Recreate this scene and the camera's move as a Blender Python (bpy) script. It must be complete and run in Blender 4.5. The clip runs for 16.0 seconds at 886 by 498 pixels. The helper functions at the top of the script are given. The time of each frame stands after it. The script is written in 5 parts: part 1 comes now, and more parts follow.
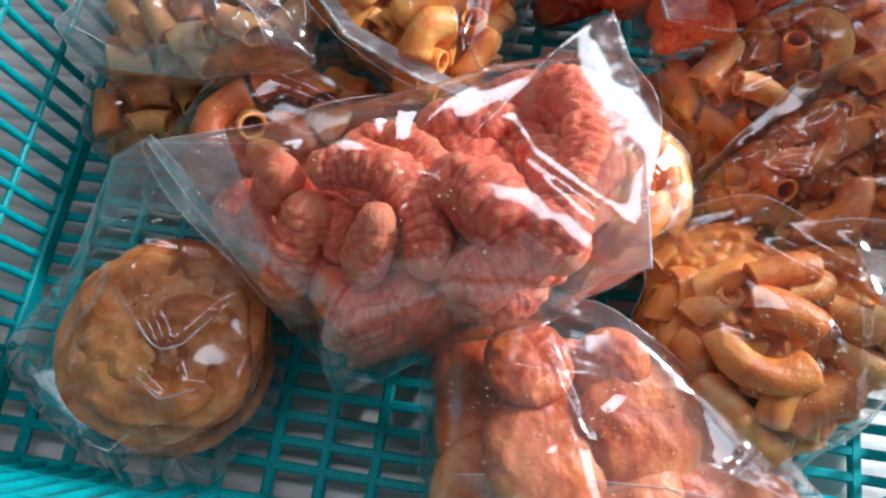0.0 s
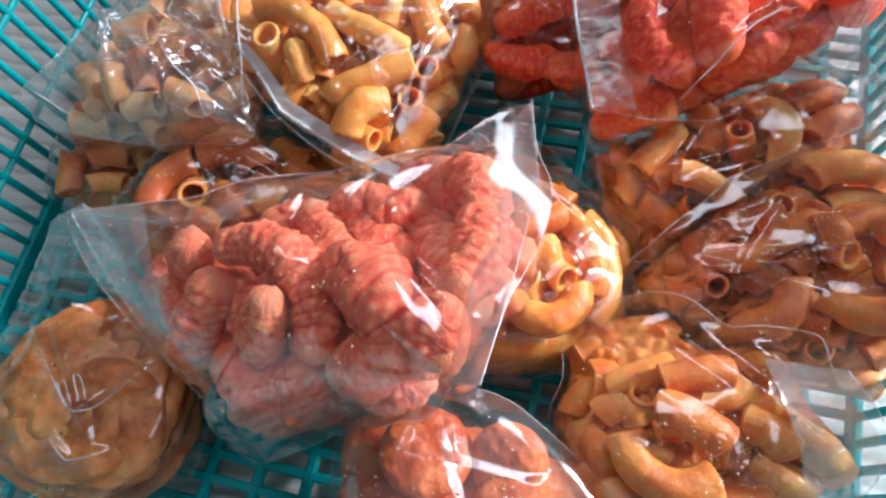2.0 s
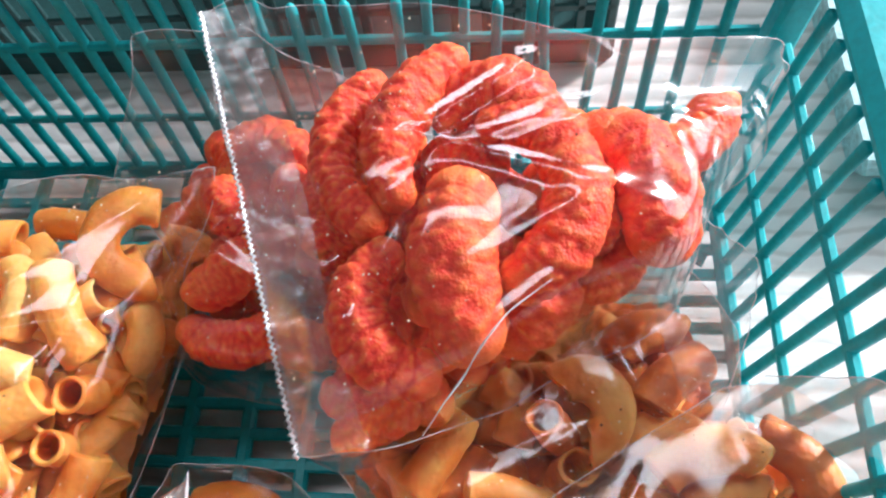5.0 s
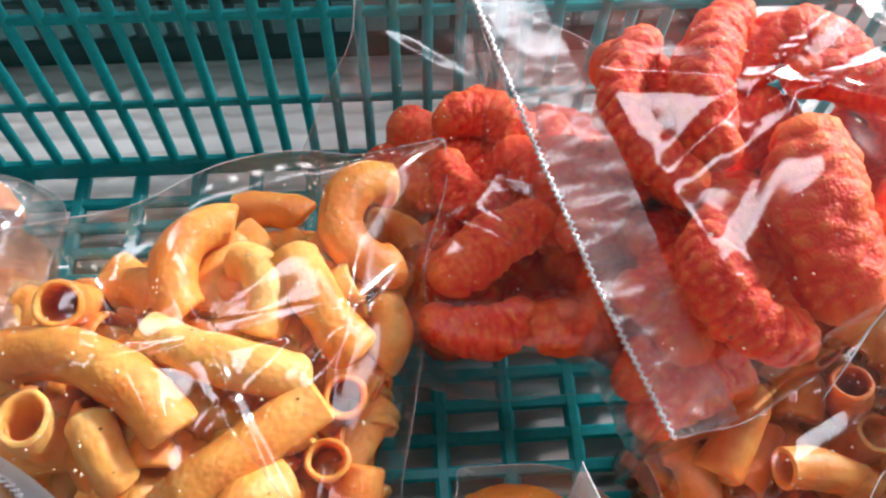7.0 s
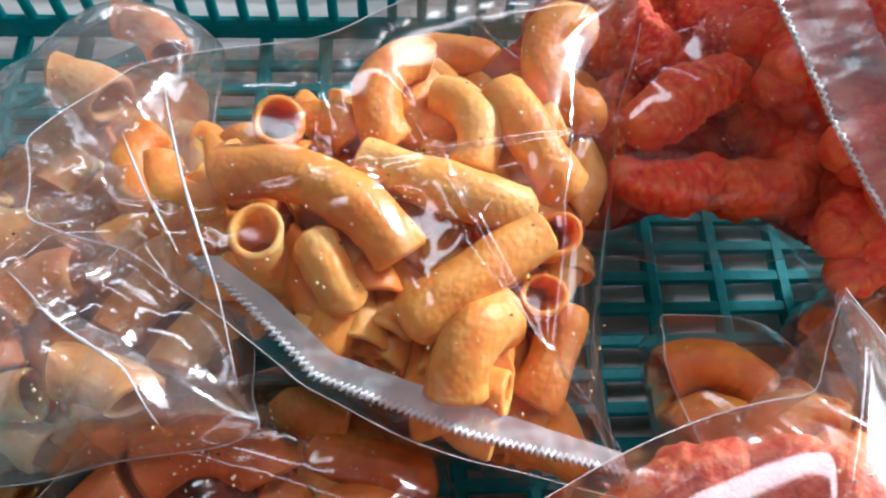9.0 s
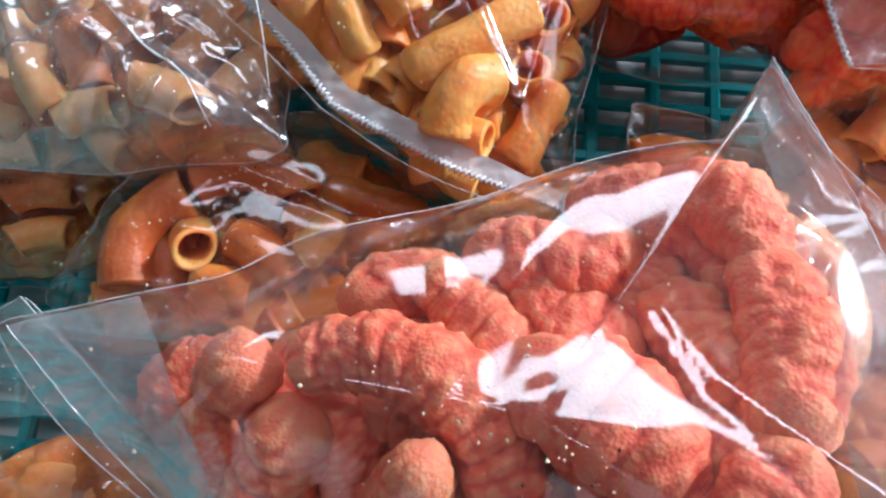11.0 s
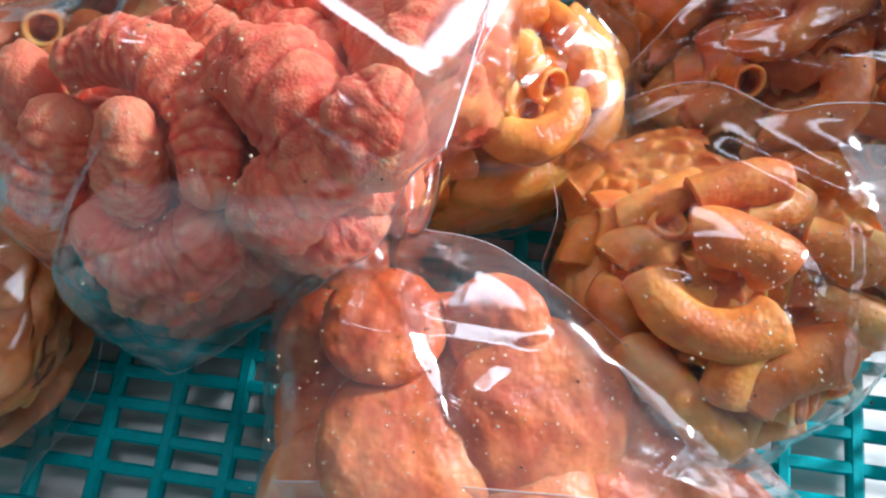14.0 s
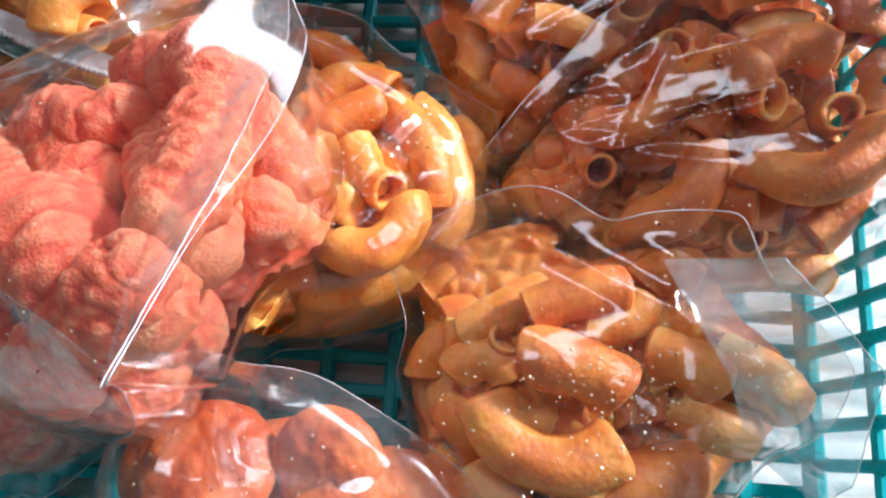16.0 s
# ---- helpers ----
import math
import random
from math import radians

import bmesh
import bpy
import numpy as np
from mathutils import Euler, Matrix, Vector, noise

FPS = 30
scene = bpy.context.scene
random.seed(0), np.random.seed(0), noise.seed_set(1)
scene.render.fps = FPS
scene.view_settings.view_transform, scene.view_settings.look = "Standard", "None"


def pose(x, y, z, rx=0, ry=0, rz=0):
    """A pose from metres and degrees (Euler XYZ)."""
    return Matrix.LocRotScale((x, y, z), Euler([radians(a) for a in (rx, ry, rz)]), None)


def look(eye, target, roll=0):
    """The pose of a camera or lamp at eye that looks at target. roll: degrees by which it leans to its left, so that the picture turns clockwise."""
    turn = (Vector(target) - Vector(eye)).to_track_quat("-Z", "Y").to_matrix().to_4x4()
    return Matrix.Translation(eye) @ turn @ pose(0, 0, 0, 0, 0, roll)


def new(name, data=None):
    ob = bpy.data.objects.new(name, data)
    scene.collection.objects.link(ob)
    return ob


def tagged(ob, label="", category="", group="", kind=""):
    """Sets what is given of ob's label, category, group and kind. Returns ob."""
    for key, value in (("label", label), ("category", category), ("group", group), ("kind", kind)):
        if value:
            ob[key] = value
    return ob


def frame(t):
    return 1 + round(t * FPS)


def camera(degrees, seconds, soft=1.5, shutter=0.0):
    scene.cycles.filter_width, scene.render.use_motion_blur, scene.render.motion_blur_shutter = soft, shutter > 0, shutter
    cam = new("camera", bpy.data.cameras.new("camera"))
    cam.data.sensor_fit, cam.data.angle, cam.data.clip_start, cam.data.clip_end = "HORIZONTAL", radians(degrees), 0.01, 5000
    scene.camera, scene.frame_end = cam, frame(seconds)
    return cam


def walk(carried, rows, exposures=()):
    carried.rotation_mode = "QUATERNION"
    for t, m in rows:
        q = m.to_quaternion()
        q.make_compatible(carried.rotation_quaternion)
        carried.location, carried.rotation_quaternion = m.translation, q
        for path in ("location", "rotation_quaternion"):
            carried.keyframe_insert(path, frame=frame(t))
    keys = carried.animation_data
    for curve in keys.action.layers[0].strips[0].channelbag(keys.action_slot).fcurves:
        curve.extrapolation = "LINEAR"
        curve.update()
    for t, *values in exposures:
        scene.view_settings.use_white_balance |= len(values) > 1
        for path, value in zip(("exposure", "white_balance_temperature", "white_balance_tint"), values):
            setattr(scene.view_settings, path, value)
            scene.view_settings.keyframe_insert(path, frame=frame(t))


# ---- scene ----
cam = camera(64.0, 16.0, soft=2.2)
PATH = [
    (0, (0.02331, -0.14002, 0.28655), (0.00847, -0.07913, 0.09662), -5.02),
    (0.5, (0.00162, -0.14584, 0.28803), (-0.01281, -0.08170, 0.09914), -3.52),
    (1, (0.00833, -0.14720, 0.28901), (-0.00631, -0.08343, 0.10001), -3.96),
    (1.5, (0.03093, -0.13694, 0.28508), (0.01463, -0.07453, 0.09577), -6.05),
    (2, (0.07095, -0.11498, 0.28796), (0.03733, -0.04822, 0.10245), -14.30),
    (2.5, (0.10833, -0.07663, 0.27056), (0.06392, -0.00862, 0.08780), -19.25),
    (3, (0.12665, -0.04398, 0.26364), (0.08597, 0.01542, 0.07705), -22.88),
    (3.5, (0.14202, -0.01191, 0.25426), (0.10164, 0.04415, 0.06658), -26.85),
    (3.7, (0.14890, -0.00141, 0.24822), (0.10788, 0.05493, 0.06076), -28.14),
    (5.8, (0.08559, -0.00537, 0.22210), (0.07894, 0.09592, 0.04977), -4.59),
    (6, (0.07866, -0.00310, 0.21908), (0.07334, 0.09709, 0.04606), -4.17),
    (6.5, (0.05249, 0.00014, 0.21298), (0.05745, 0.09572, 0.03737), 0.53),
    (7, (0.02163, -0.00801, 0.21245), (0.03148, 0.08584, 0.03611), 2.82),
    (7.5, (-0.00662, -0.01683, 0.20629), (0.00849, 0.07666, 0.03013), 6.44),
    (8, (-0.02315, -0.01649, 0.19780), (-0.00639, 0.07438, 0.02042), 7.35),
    (8.2, (-0.02625, -0.01846, 0.19407), (-0.00986, 0.07224, 0.01657), 6.89),
    (10.3, (-0.01107, -0.03719, 0.20867), (-0.01029, 0.01672, 0.01608), 4.78),
    (10.5, (-0.00771, -0.04672, 0.21063), (-0.00863, 0.01046, 0.01898), 3.25),
    (11, (-0.00761, -0.07011, 0.21297), (-0.01504, -0.01207, 0.02172), -1.75),
    (11.5, (-0.00725, -0.08646, 0.21333), (-0.01581, -0.03046, 0.02152), -2.37),
    (12, (-0.00344, -0.09841, 0.21939), (-0.01506, -0.04471, 0.02709), -5.64),
    (12.5, (0.00724, -0.10754, 0.21853), (-0.00723, -0.05605, 0.02582), -9.05),
    (13, (0.01650, -0.11769, 0.22056), (-0.00049, -0.06474, 0.02845), -10.23),
    (13.5, (0.03339, -0.12430, 0.21455), (0.01457, -0.07376, 0.02195), -12.45),
    (14, (0.06942, -0.12591, 0.21783), (0.04769, -0.07214, 0.02642), -14.77),
    (14.5, (0.08681, -0.12949, 0.22439), (0.06230, -0.07430, 0.03372), -17.16),
    (15, (0.10465, -0.12423, 0.21648), (0.07963, -0.06942, 0.02577), -18.31),
    (15.5, (0.11642, -0.10845, 0.21453), (0.09128, -0.05219, 0.02426), -18.94),
    (16, (0.10454, -0.09319, 0.21182), (0.08406, -0.03755, 0.02081), -16.57),
]
walk(cam, [(t, look(eye, target, roll)) for t, eye, target, roll in PATH], [
    (0.0, 0.35, 5700, 9), (0.5, 0.40, 5700, 9), (1.0, 0.46, 5700, 9), (1.5, 0.48, 5700, 9), (2.0, 0.52, 5700, 9), (2.5, 0.50, 5700, 9),
    (3.0, 0.70, 5700, 8), (3.5, 0.80, 5700, 8), (6.0, 0.70, 6100, 12), (7.0, 0.80, 6100, 12), (8.0, 0.75, 6000, 11), (10.5, 0.48, 5500, 8),
    (11.0, 0.48, 5500, 8), (12.0, 0.31, 5500, 8), (12.5, 0.36, 5500, 8), (13.0, 0.44, 5500, 8), (14.5, 0.51, 5600, 8), (16.0, 0.56, 5700, 8)])

# ---- daylight: low sun and sky from the open side and the open back, a strip of roof light above ----
world = bpy.data.worlds.new("sky")
world.use_nodes = True
scene.world = world
wn = world.node_tree.nodes
sky = wn.new("ShaderNodeTexSky")
sky.sky_type, sky.sun_disc = "NISHITA", False
sky.sun_elevation, sky.sun_rotation = radians(26), radians(55)
sky.air_density, sky.dust_density = 1.0, 4.0
wn["Background"].inputs["Strength"].default_value = 0.004
pale = wn.new("ShaderNodeHueSaturation")
pale.inputs["Saturation"].default_value = 0.35
world.node_tree.links.new(sky.outputs["Color"], pale.inputs["Color"])
world.node_tree.links.new(pale.outputs["Color"], wn["Background"].inputs["Color"])

sun = new("sun", bpy.data.lights.new("sun", "SUN"))
sun.data.energy, sun.data.angle, sun.data.color = 5.0, radians(8), (1.0, 0.98, 0.95)
sun.matrix_world = look((1.0, 0.70, 0.60), (0, 0, 0))

# roof light and open side inferred from glare, set in the added shell below
opening = new("roof_light", bpy.data.lights.new("roof_light", "AREA"))
opening.data.shape, opening.data.size, opening.data.size_y, opening.data.energy = "RECTANGLE", 1.10, 0.22, 3.7
opening.matrix_world = look((-0.06, 0.40, 1.29), (-0.06, 0.36, 0.0))
stall_side = new("open_side_light", bpy.data.lights.new("open_side_light", "AREA"))
stall_side.data.shape, stall_side.data.size, stall_side.data.size_y, stall_side.data.energy = "RECTANGLE", 1.5, 0.8, 11.0
stall_side.matrix_world = look((1.58, 0.40, 0.66), (0.4, 0.10, 0.30))
# Unseen fill lamp added to brighten the inside of the basket's back wall
front_fill = new("open_front_light", bpy.data.lights.new("open_front_light", "AREA"))
front_fill.data.shape, front_fill.data.size, front_fill.data.size_y, front_fill.data.energy = "RECTANGLE", 2.6, 0.95, 2.6
front_fill.matrix_world = look((0.0, -1.58, 0.66), (0.0, -0.5, 0.40))
stall_back = new("open_back_light", bpy.data.lights.new("open_back_light", "AREA"))
stall_back.data.shape, stall_back.data.size, stall_back.data.size_y, stall_back.data.energy = "RECTANGLE", 1.7, 0.50, 11.0
stall_back.matrix_world = look((0.10, 1.58, 0.42), (0.10, 0.6, 0.25))

# ---- materials ----
def nodes(name):
    m = bpy.data.materials.new(name)
    m.use_nodes = True
    return m, m.node_tree.nodes, m.node_tree.links


def noise_node(n, l, scale, detail=4, rough=0.55, coords="Object"):
    tc = n.new("ShaderNodeTexCoord")
    t = n.new("ShaderNodeTexNoise")
    t.inputs["Scale"].default_value, t.inputs["Detail"].default_value, t.inputs["Roughness"].default_value = scale, detail, rough
    l.new(tc.outputs[coords], t.inputs["Vector"])
    return t


def ramp(n, l, fac, stops):
    r = n.new("ShaderNodeValToRGB")
    while len(r.color_ramp.elements) < len(stops):
        r.color_ramp.elements.new(0.5)
    for e, (p, c) in zip(r.color_ramp.elements, stops):
        e.position, e.color = p, (*c, 1)
    l.new(fac, r.inputs["Fac"])
    return r.outputs["Color"]


def mix(n, l, fac, a, b, mode="MIX"):
    m = n.new("ShaderNodeMix")
    m.data_type, m.blend_type = "RGBA", mode
    for sock, v in ((m.inputs["Factor"], fac), (m.inputs["A"], a), (m.inputs["B"], b)):
        if isinstance(v, (int, float)):
            sock.default_value = v
        elif isinstance(v, tuple):
            sock.default_value = (*v, 1)
        else:
            l.new(v, sock)
    return m.outputs["Result"]


def bump(n, l, height, strength, distance, bsdf):
    b = n.new("ShaderNodeBump")
    b.inputs["Strength"].default_value, b.inputs["Distance"].default_value = strength, distance
    l.new(height, b.inputs["Height"])
    l.new(b.outputs["Normal"], bsdf.inputs["Normal"])
    return b


def plastic(name, base, worn_or_shaded, through_light=0.0):
    """Moulded plastic, worn and dusty; through_light: how much of the light it lets through."""
    m, n, l = nodes(name)
    p = n["Principled BSDF"]
    big, fine = noise_node(n, l, 28), noise_node(n, l, 420, 3)
    col = mix(n, l, big.outputs["Fac"], base, worn_or_shaded)
    dirt = ramp(n, l, fine.outputs["Fac"], [(0.35, (0.55, 0.55, 0.55)), (0.6, (1, 1, 1))])
    l.new(mix(n, l, 0.5, col, dirt, "MULTIPLY"), p.inputs["Base Color"])
    p.inputs["Roughness"].default_value = 0.42
    bump(n, l, fine.outputs["Fac"], 0.25, 0.0006, p)
    glow, thin = n.new("ShaderNodeBsdfTranslucent"), n.new("ShaderNodeMixShader")
    thin.inputs[0].default_value = through_light
    l.new(col, glow.inputs["Color"])
    l.new(p.outputs[0], thin.inputs[1])
    l.new(glow.outputs[0], thin.inputs[2])
    l.new(thin.outputs[0], n["Material Output"].inputs["Surface"])
    return m


TEAL = plastic("teal_plastic", (0.012, 0.40, 0.43), (0.035, 0.58, 0.62), 0.3)
DARK_TEAL = plastic("dark_plastic", (0.012, 0.045, 0.045), (0.02, 0.07, 0.07))


def table_material():
    m, n, l = nodes("painted_board")
    p = n["Principled BSDF"]
    tc = n.new("ShaderNodeTexCoord")
    w = n.new("ShaderNodeTexWave")
    w.wave_type, w.bands_direction = "BANDS", "Y"
    w.inputs["Scale"].default_value, w.inputs["Distortion"].default_value, w.inputs["Detail"].default_value = 36, 3.5, 3
    w.inputs["Detail Scale"].default_value = 1.2
    l.new(tc.outputs["Object"], w.inputs["Vector"])
    g = noise_node(n, l, 14)
    tone = ramp(n, l, g.outputs["Fac"], [(0.3, (0.62, 0.58, 0.56)), (0.7, (0.80, 0.77, 0.75))])
    line = ramp(n, l, w.outputs["Fac"], [(0.0, (0.72, 0.70, 0.68)), (0.35, (1, 1, 1))])
    l.new(mix(n, l, 0.8, tone, line, "MULTIPLY"), p.inputs["Base Color"])
    p.inputs["Roughness"].default_value = 0.6
    bump(n, l, w.outputs["Fac"], 0.5, 0.001, p)
    return m


BOARD = table_material()


def crisp_material(name, deep, main, pale, gloss=0.32, grain=520, relief=0.0006, strength=0.45, pits=0.2, spread=0.4, crease_shade=0.15):
    """Fried snack: mottled from deep to pale, hollows shaded in the colour, with a fine oily skin; each piece a little
    different.
    """
    m, n, l = nodes(name)
    p = n["Principled BSDF"]
    info = n.new("ShaderNodeObjectInfo")
    big, mid, fine = noise_node(n, l, 75, 3), noise_node(n, l, grain, 4, 0.65), noise_node(n, l, grain * 3, 3, 0.6)
    shift = n.new("ShaderNodeMath")
    shift.operation = "MULTIPLY_ADD"
    shift.inputs[1].default_value, shift.inputs[2].default_value = spread, -spread / 2
    l.new(info.outputs["Random"], shift.inputs[0])
    add = n.new("ShaderNodeMath")
    l.new(big.outputs["Fac"], add.inputs[0])
    l.new(shift.outputs[0], add.inputs[1])
    col = ramp(n, l, add.outputs[0], [(0.28, deep), (0.5, main), (0.74, pale)])
    col = mix(n, l, 0.45, col, ramp(n, l, mid.outputs["Fac"], [(0.34, (0.80, 0.68, 0.58)), (0.56, (1, 1, 1))]), "MULTIPLY")
    # Shade painted by curvature: hollows take the deep colour, ridges the pale
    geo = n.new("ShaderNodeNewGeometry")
    worn_or_shaded = ramp(n, l, geo.outputs["Pointiness"], [(0.44, deep), (0.5, main), (0.57, pale)])
    col = mix(n, l, crease_shade, col, worn_or_shaded)
    dots = n.new("ShaderNodeTexVoronoi")
    dots.inputs["Scale"].default_value = grain * 1.3
    tc = n.new("ShaderNodeTexCoord")
    l.new(tc.outputs["Object"], dots.inputs["Vector"])
    salt = ramp(n, l, dots.outputs["Distance"], [(0.08, (1, 1, 1)), (0.24, (0, 0, 0))])
    dusted = n.new("ShaderNodeMath")
    dusted.operation = "MULTIPLY_ADD"
    dusted.inputs[2].default_value = -0.32
    dusted.use_clamp = True
    l.new(salt, dusted.inputs[0])
    l.new(big.outputs["Fac"], dusted.inputs[1])
    col = mix(n, l, dusted.outputs[0], col, tuple(0.5 + 0.5 * c for c in pale))
    spots = ramp(n, l, fine.outputs["Fac"], [(0.27, (0.25, 0.1, 0.05)), (0.36, (1, 1, 1))])
    l.new(mix(n, l, pits, col, spots, "MULTIPLY"), p.inputs["Base Color"])
    p.inputs["Roughness"].default_value = gloss
    p.inputs["Subsurface Weight"].default_value = 0.55
    p.inputs["Subsurface Radius"].default_value = (0.0050, 0.0017, 0.0006)
    p.inputs["Subsurface Scale"].default_value = 0.7
    rise = n.new("ShaderNodeMath")
    rise.operation = "MULTIPLY_ADD"
    rise.inputs[1].default_value = -0.7
    l.new(dots.outputs["Distance"], rise.inputs[0])
    l.new(mid.outputs["Fac"], rise.inputs[2])
    bump(n, l, rise.outputs[0], strength, relief, p)
    return m


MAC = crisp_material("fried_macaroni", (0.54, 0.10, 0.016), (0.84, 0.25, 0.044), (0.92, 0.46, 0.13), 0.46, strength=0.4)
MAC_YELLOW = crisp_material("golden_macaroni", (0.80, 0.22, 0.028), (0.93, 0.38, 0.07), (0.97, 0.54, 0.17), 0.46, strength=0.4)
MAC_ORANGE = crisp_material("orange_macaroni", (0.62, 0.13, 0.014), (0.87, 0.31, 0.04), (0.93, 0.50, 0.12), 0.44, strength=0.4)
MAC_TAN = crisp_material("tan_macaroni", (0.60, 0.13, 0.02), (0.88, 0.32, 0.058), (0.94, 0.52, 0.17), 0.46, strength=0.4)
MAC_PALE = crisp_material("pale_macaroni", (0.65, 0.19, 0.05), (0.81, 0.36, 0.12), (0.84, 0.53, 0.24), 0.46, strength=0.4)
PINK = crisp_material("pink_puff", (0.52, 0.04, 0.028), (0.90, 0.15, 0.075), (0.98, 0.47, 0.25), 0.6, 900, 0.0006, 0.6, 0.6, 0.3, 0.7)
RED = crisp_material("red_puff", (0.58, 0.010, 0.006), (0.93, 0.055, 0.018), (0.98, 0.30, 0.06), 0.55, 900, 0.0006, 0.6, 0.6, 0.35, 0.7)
DISC = crisp_material("fried_cracker", (0.46, 0.11, 0.02), (0.80, 0.26, 0.06), (0.90, 0.43, 0.15), 0.42, 420, 0.0005, 0.6, crease_shade=0.0)
BALL = crisp_material("fried_cracker_ball", (0.58, 0.10, 0.022), (0.86, 0.25, 0.07), (0.94, 0.45, 0.19), 0.42, 420, 0.0005, 0.6, crease_shade=0.0)


def film_material(name, haze_low, haze_high, rough, crease_scale=45, crease_deep=0.0015, sheen=0.12):
    """Thin clear bag film: mostly see-through, sharp reflections, a slight milky bloom of oil and crumbs."""
    m, n, l = nodes(name)
    out = n["Material Output"]
    n.remove(n["Principled BSDF"])
    clear, gloss, milk = n.new("ShaderNodeBsdfTransparent"), n.new("ShaderNodeBsdfGlossy"), n.new("ShaderNodeBsdfDiffuse")
    clear.inputs["Color"].default_value = (0.96, 0.96, 0.96, 1)
    gloss.inputs["Roughness"].default_value = rough
    gloss.inputs["Color"].default_value = (1, 1, 1, 1)
    milk.inputs["Color"].default_value = (0.84, 0.84, 0.86, 1)
    crease, smear = noise_node(n, l, crease_scale, 3, 0.5), noise_node(n, l, 35, 4)
    b = n.new("ShaderNodeBump")
    b.inputs["Strength"].default_value, b.inputs["Distance"].default_value = 0.5, crease_deep
    l.new(crease.outputs["Fac"], b.inputs["Height"])
    l.new(b.outputs["Normal"], gloss.inputs["Normal"])
    lw = n.new("ShaderNodeLayerWeight")
    lw.inputs["Blend"].default_value = 0.5
    l.new(b.outputs["Normal"], lw.inputs["Normal"])
    steep, fr = n.new("ShaderNodeMath"), n.new("ShaderNodeMath")
    steep.operation, fr.operation = "POWER", "MULTIPLY_ADD"
    steep.inputs[1].default_value, fr.inputs[1].default_value, fr.inputs[2].default_value = 3.2, 0.75, sheen
    l.new(lw.outputs["Facing"], steep.inputs[0])
    l.new(steep.outputs[0], fr.inputs[0])
    haze = n.new("ShaderNodeMapRange")
    haze.inputs["From Min"].default_value, haze.inputs["From Max"].default_value = 0.4, 0.75
    haze.inputs["To Min"].default_value, haze.inputs["To Max"].default_value = haze_low, haze_high
    l.new(smear.outputs["Fac"], haze.inputs["Value"])
    a, c = n.new("ShaderNodeMixShader"), n.new("ShaderNodeMixShader")
    l.new(haze.outputs["Result"], a.inputs[0])
    l.new(clear.outputs[0], a.inputs[1])
    l.new(milk.outputs[0], a.inputs[2])
    l.new(fr.outputs[0], c.inputs[0])
    l.new(a.outputs[0], c.inputs[1])
    wide, both = n.new("ShaderNodeBsdfGlossy"), n.new("ShaderNodeMixShader")
    wide.inputs["Roughness"].default_value, both.inputs[0].default_value = 0.25, 0.12
    l.new(b.outputs["Normal"], wide.inputs["Normal"])
    l.new(gloss.outputs[0], both.inputs[1])
    l.new(wide.outputs[0], both.inputs[2])
    l.new(both.outputs[0], c.inputs[2])
    l.new(c.outputs[0], out.inputs["Surface"])
    return m


FILM = film_material("clear_film", 0.0, 0.008, 0.09, 26, 0.0004, 0.065)
FOGGY_FILM = film_material("foggy_film", 0.002, 0.022, 0.09, 18, 0.0004, 0.12)
DUSTY_FILM = film_material("dusty_film", 0.025, 0.085, 0.10, 18, 0.0004, 0.13)
SEAL_FILM = film_material("sealed_film", 0.10, 0.20, 0.20, 60, 0.00006, 0.07)
TAIL_FILM = film_material("milky_film", 0.20, 0.38, 0.10, 40, 0.0004, 0.14)
WRINKLED_FILM = film_material("wrinkled_film", 0.05, 0.16, 0.12, 90, 0.002, 0.15)
# Near-white film: the frosted crimp, and glints painted along folds, creases and cut edges
EDGE_FILM = film_material("film_edge", 0.6, 0.85, 0.2, 200, 0.0002)


def plain(name, colour, rough=0.6):
    m, n, l = nodes(name)
    p = n["Principled BSDF"]
    g = noise_node(n, l, 300, 2)
    l.new(ramp(n, l, g.outputs["Fac"], [(0.3, tuple(c * 0.5 for c in colour)), (0.65, colour)]), p.inputs["Base Color"])
    p.inputs["Roughness"].default_value = rough
    return m


PALE_RIM = plain("pale_tub", (0.45, 0.70, 0.72), 0.3)
SPICE = plain("spice", (0.10, 0.035, 0.015), 0.6)
# Unseen shell, kept dark to cut bounced light and reflections in the film
SHELL = plain("dark_weathered_paint", (0.10, 0.095, 0.09), 0.8)
CRUMB = plain("crumb", (0.92, 0.74, 0.52), 0.3)

# ---- mesh helpers ----
def mesh_of(name, bm, material):
    me = bpy.data.meshes.new(name)
    bm.normal_update()
    bm.to_mesh(me)
    bm.free()
    me.materials.append(material)
    for f in me.polygons:
        f.use_smooth = True
    return me


def part(name, bm, material, parent, label=""):
    ob = new(name, mesh_of(name, bm, material) if isinstance(bm, bmesh.types.BMesh) else bm)
    ob.parent = parent
    return tagged(ob, label)


def thing(name, label, category, group="", at=(0, 0, 0)):
    ob = new(name)
    ob.empty_display_size = 0.01
    ob.location = at
    return tagged(ob, label, category, group)


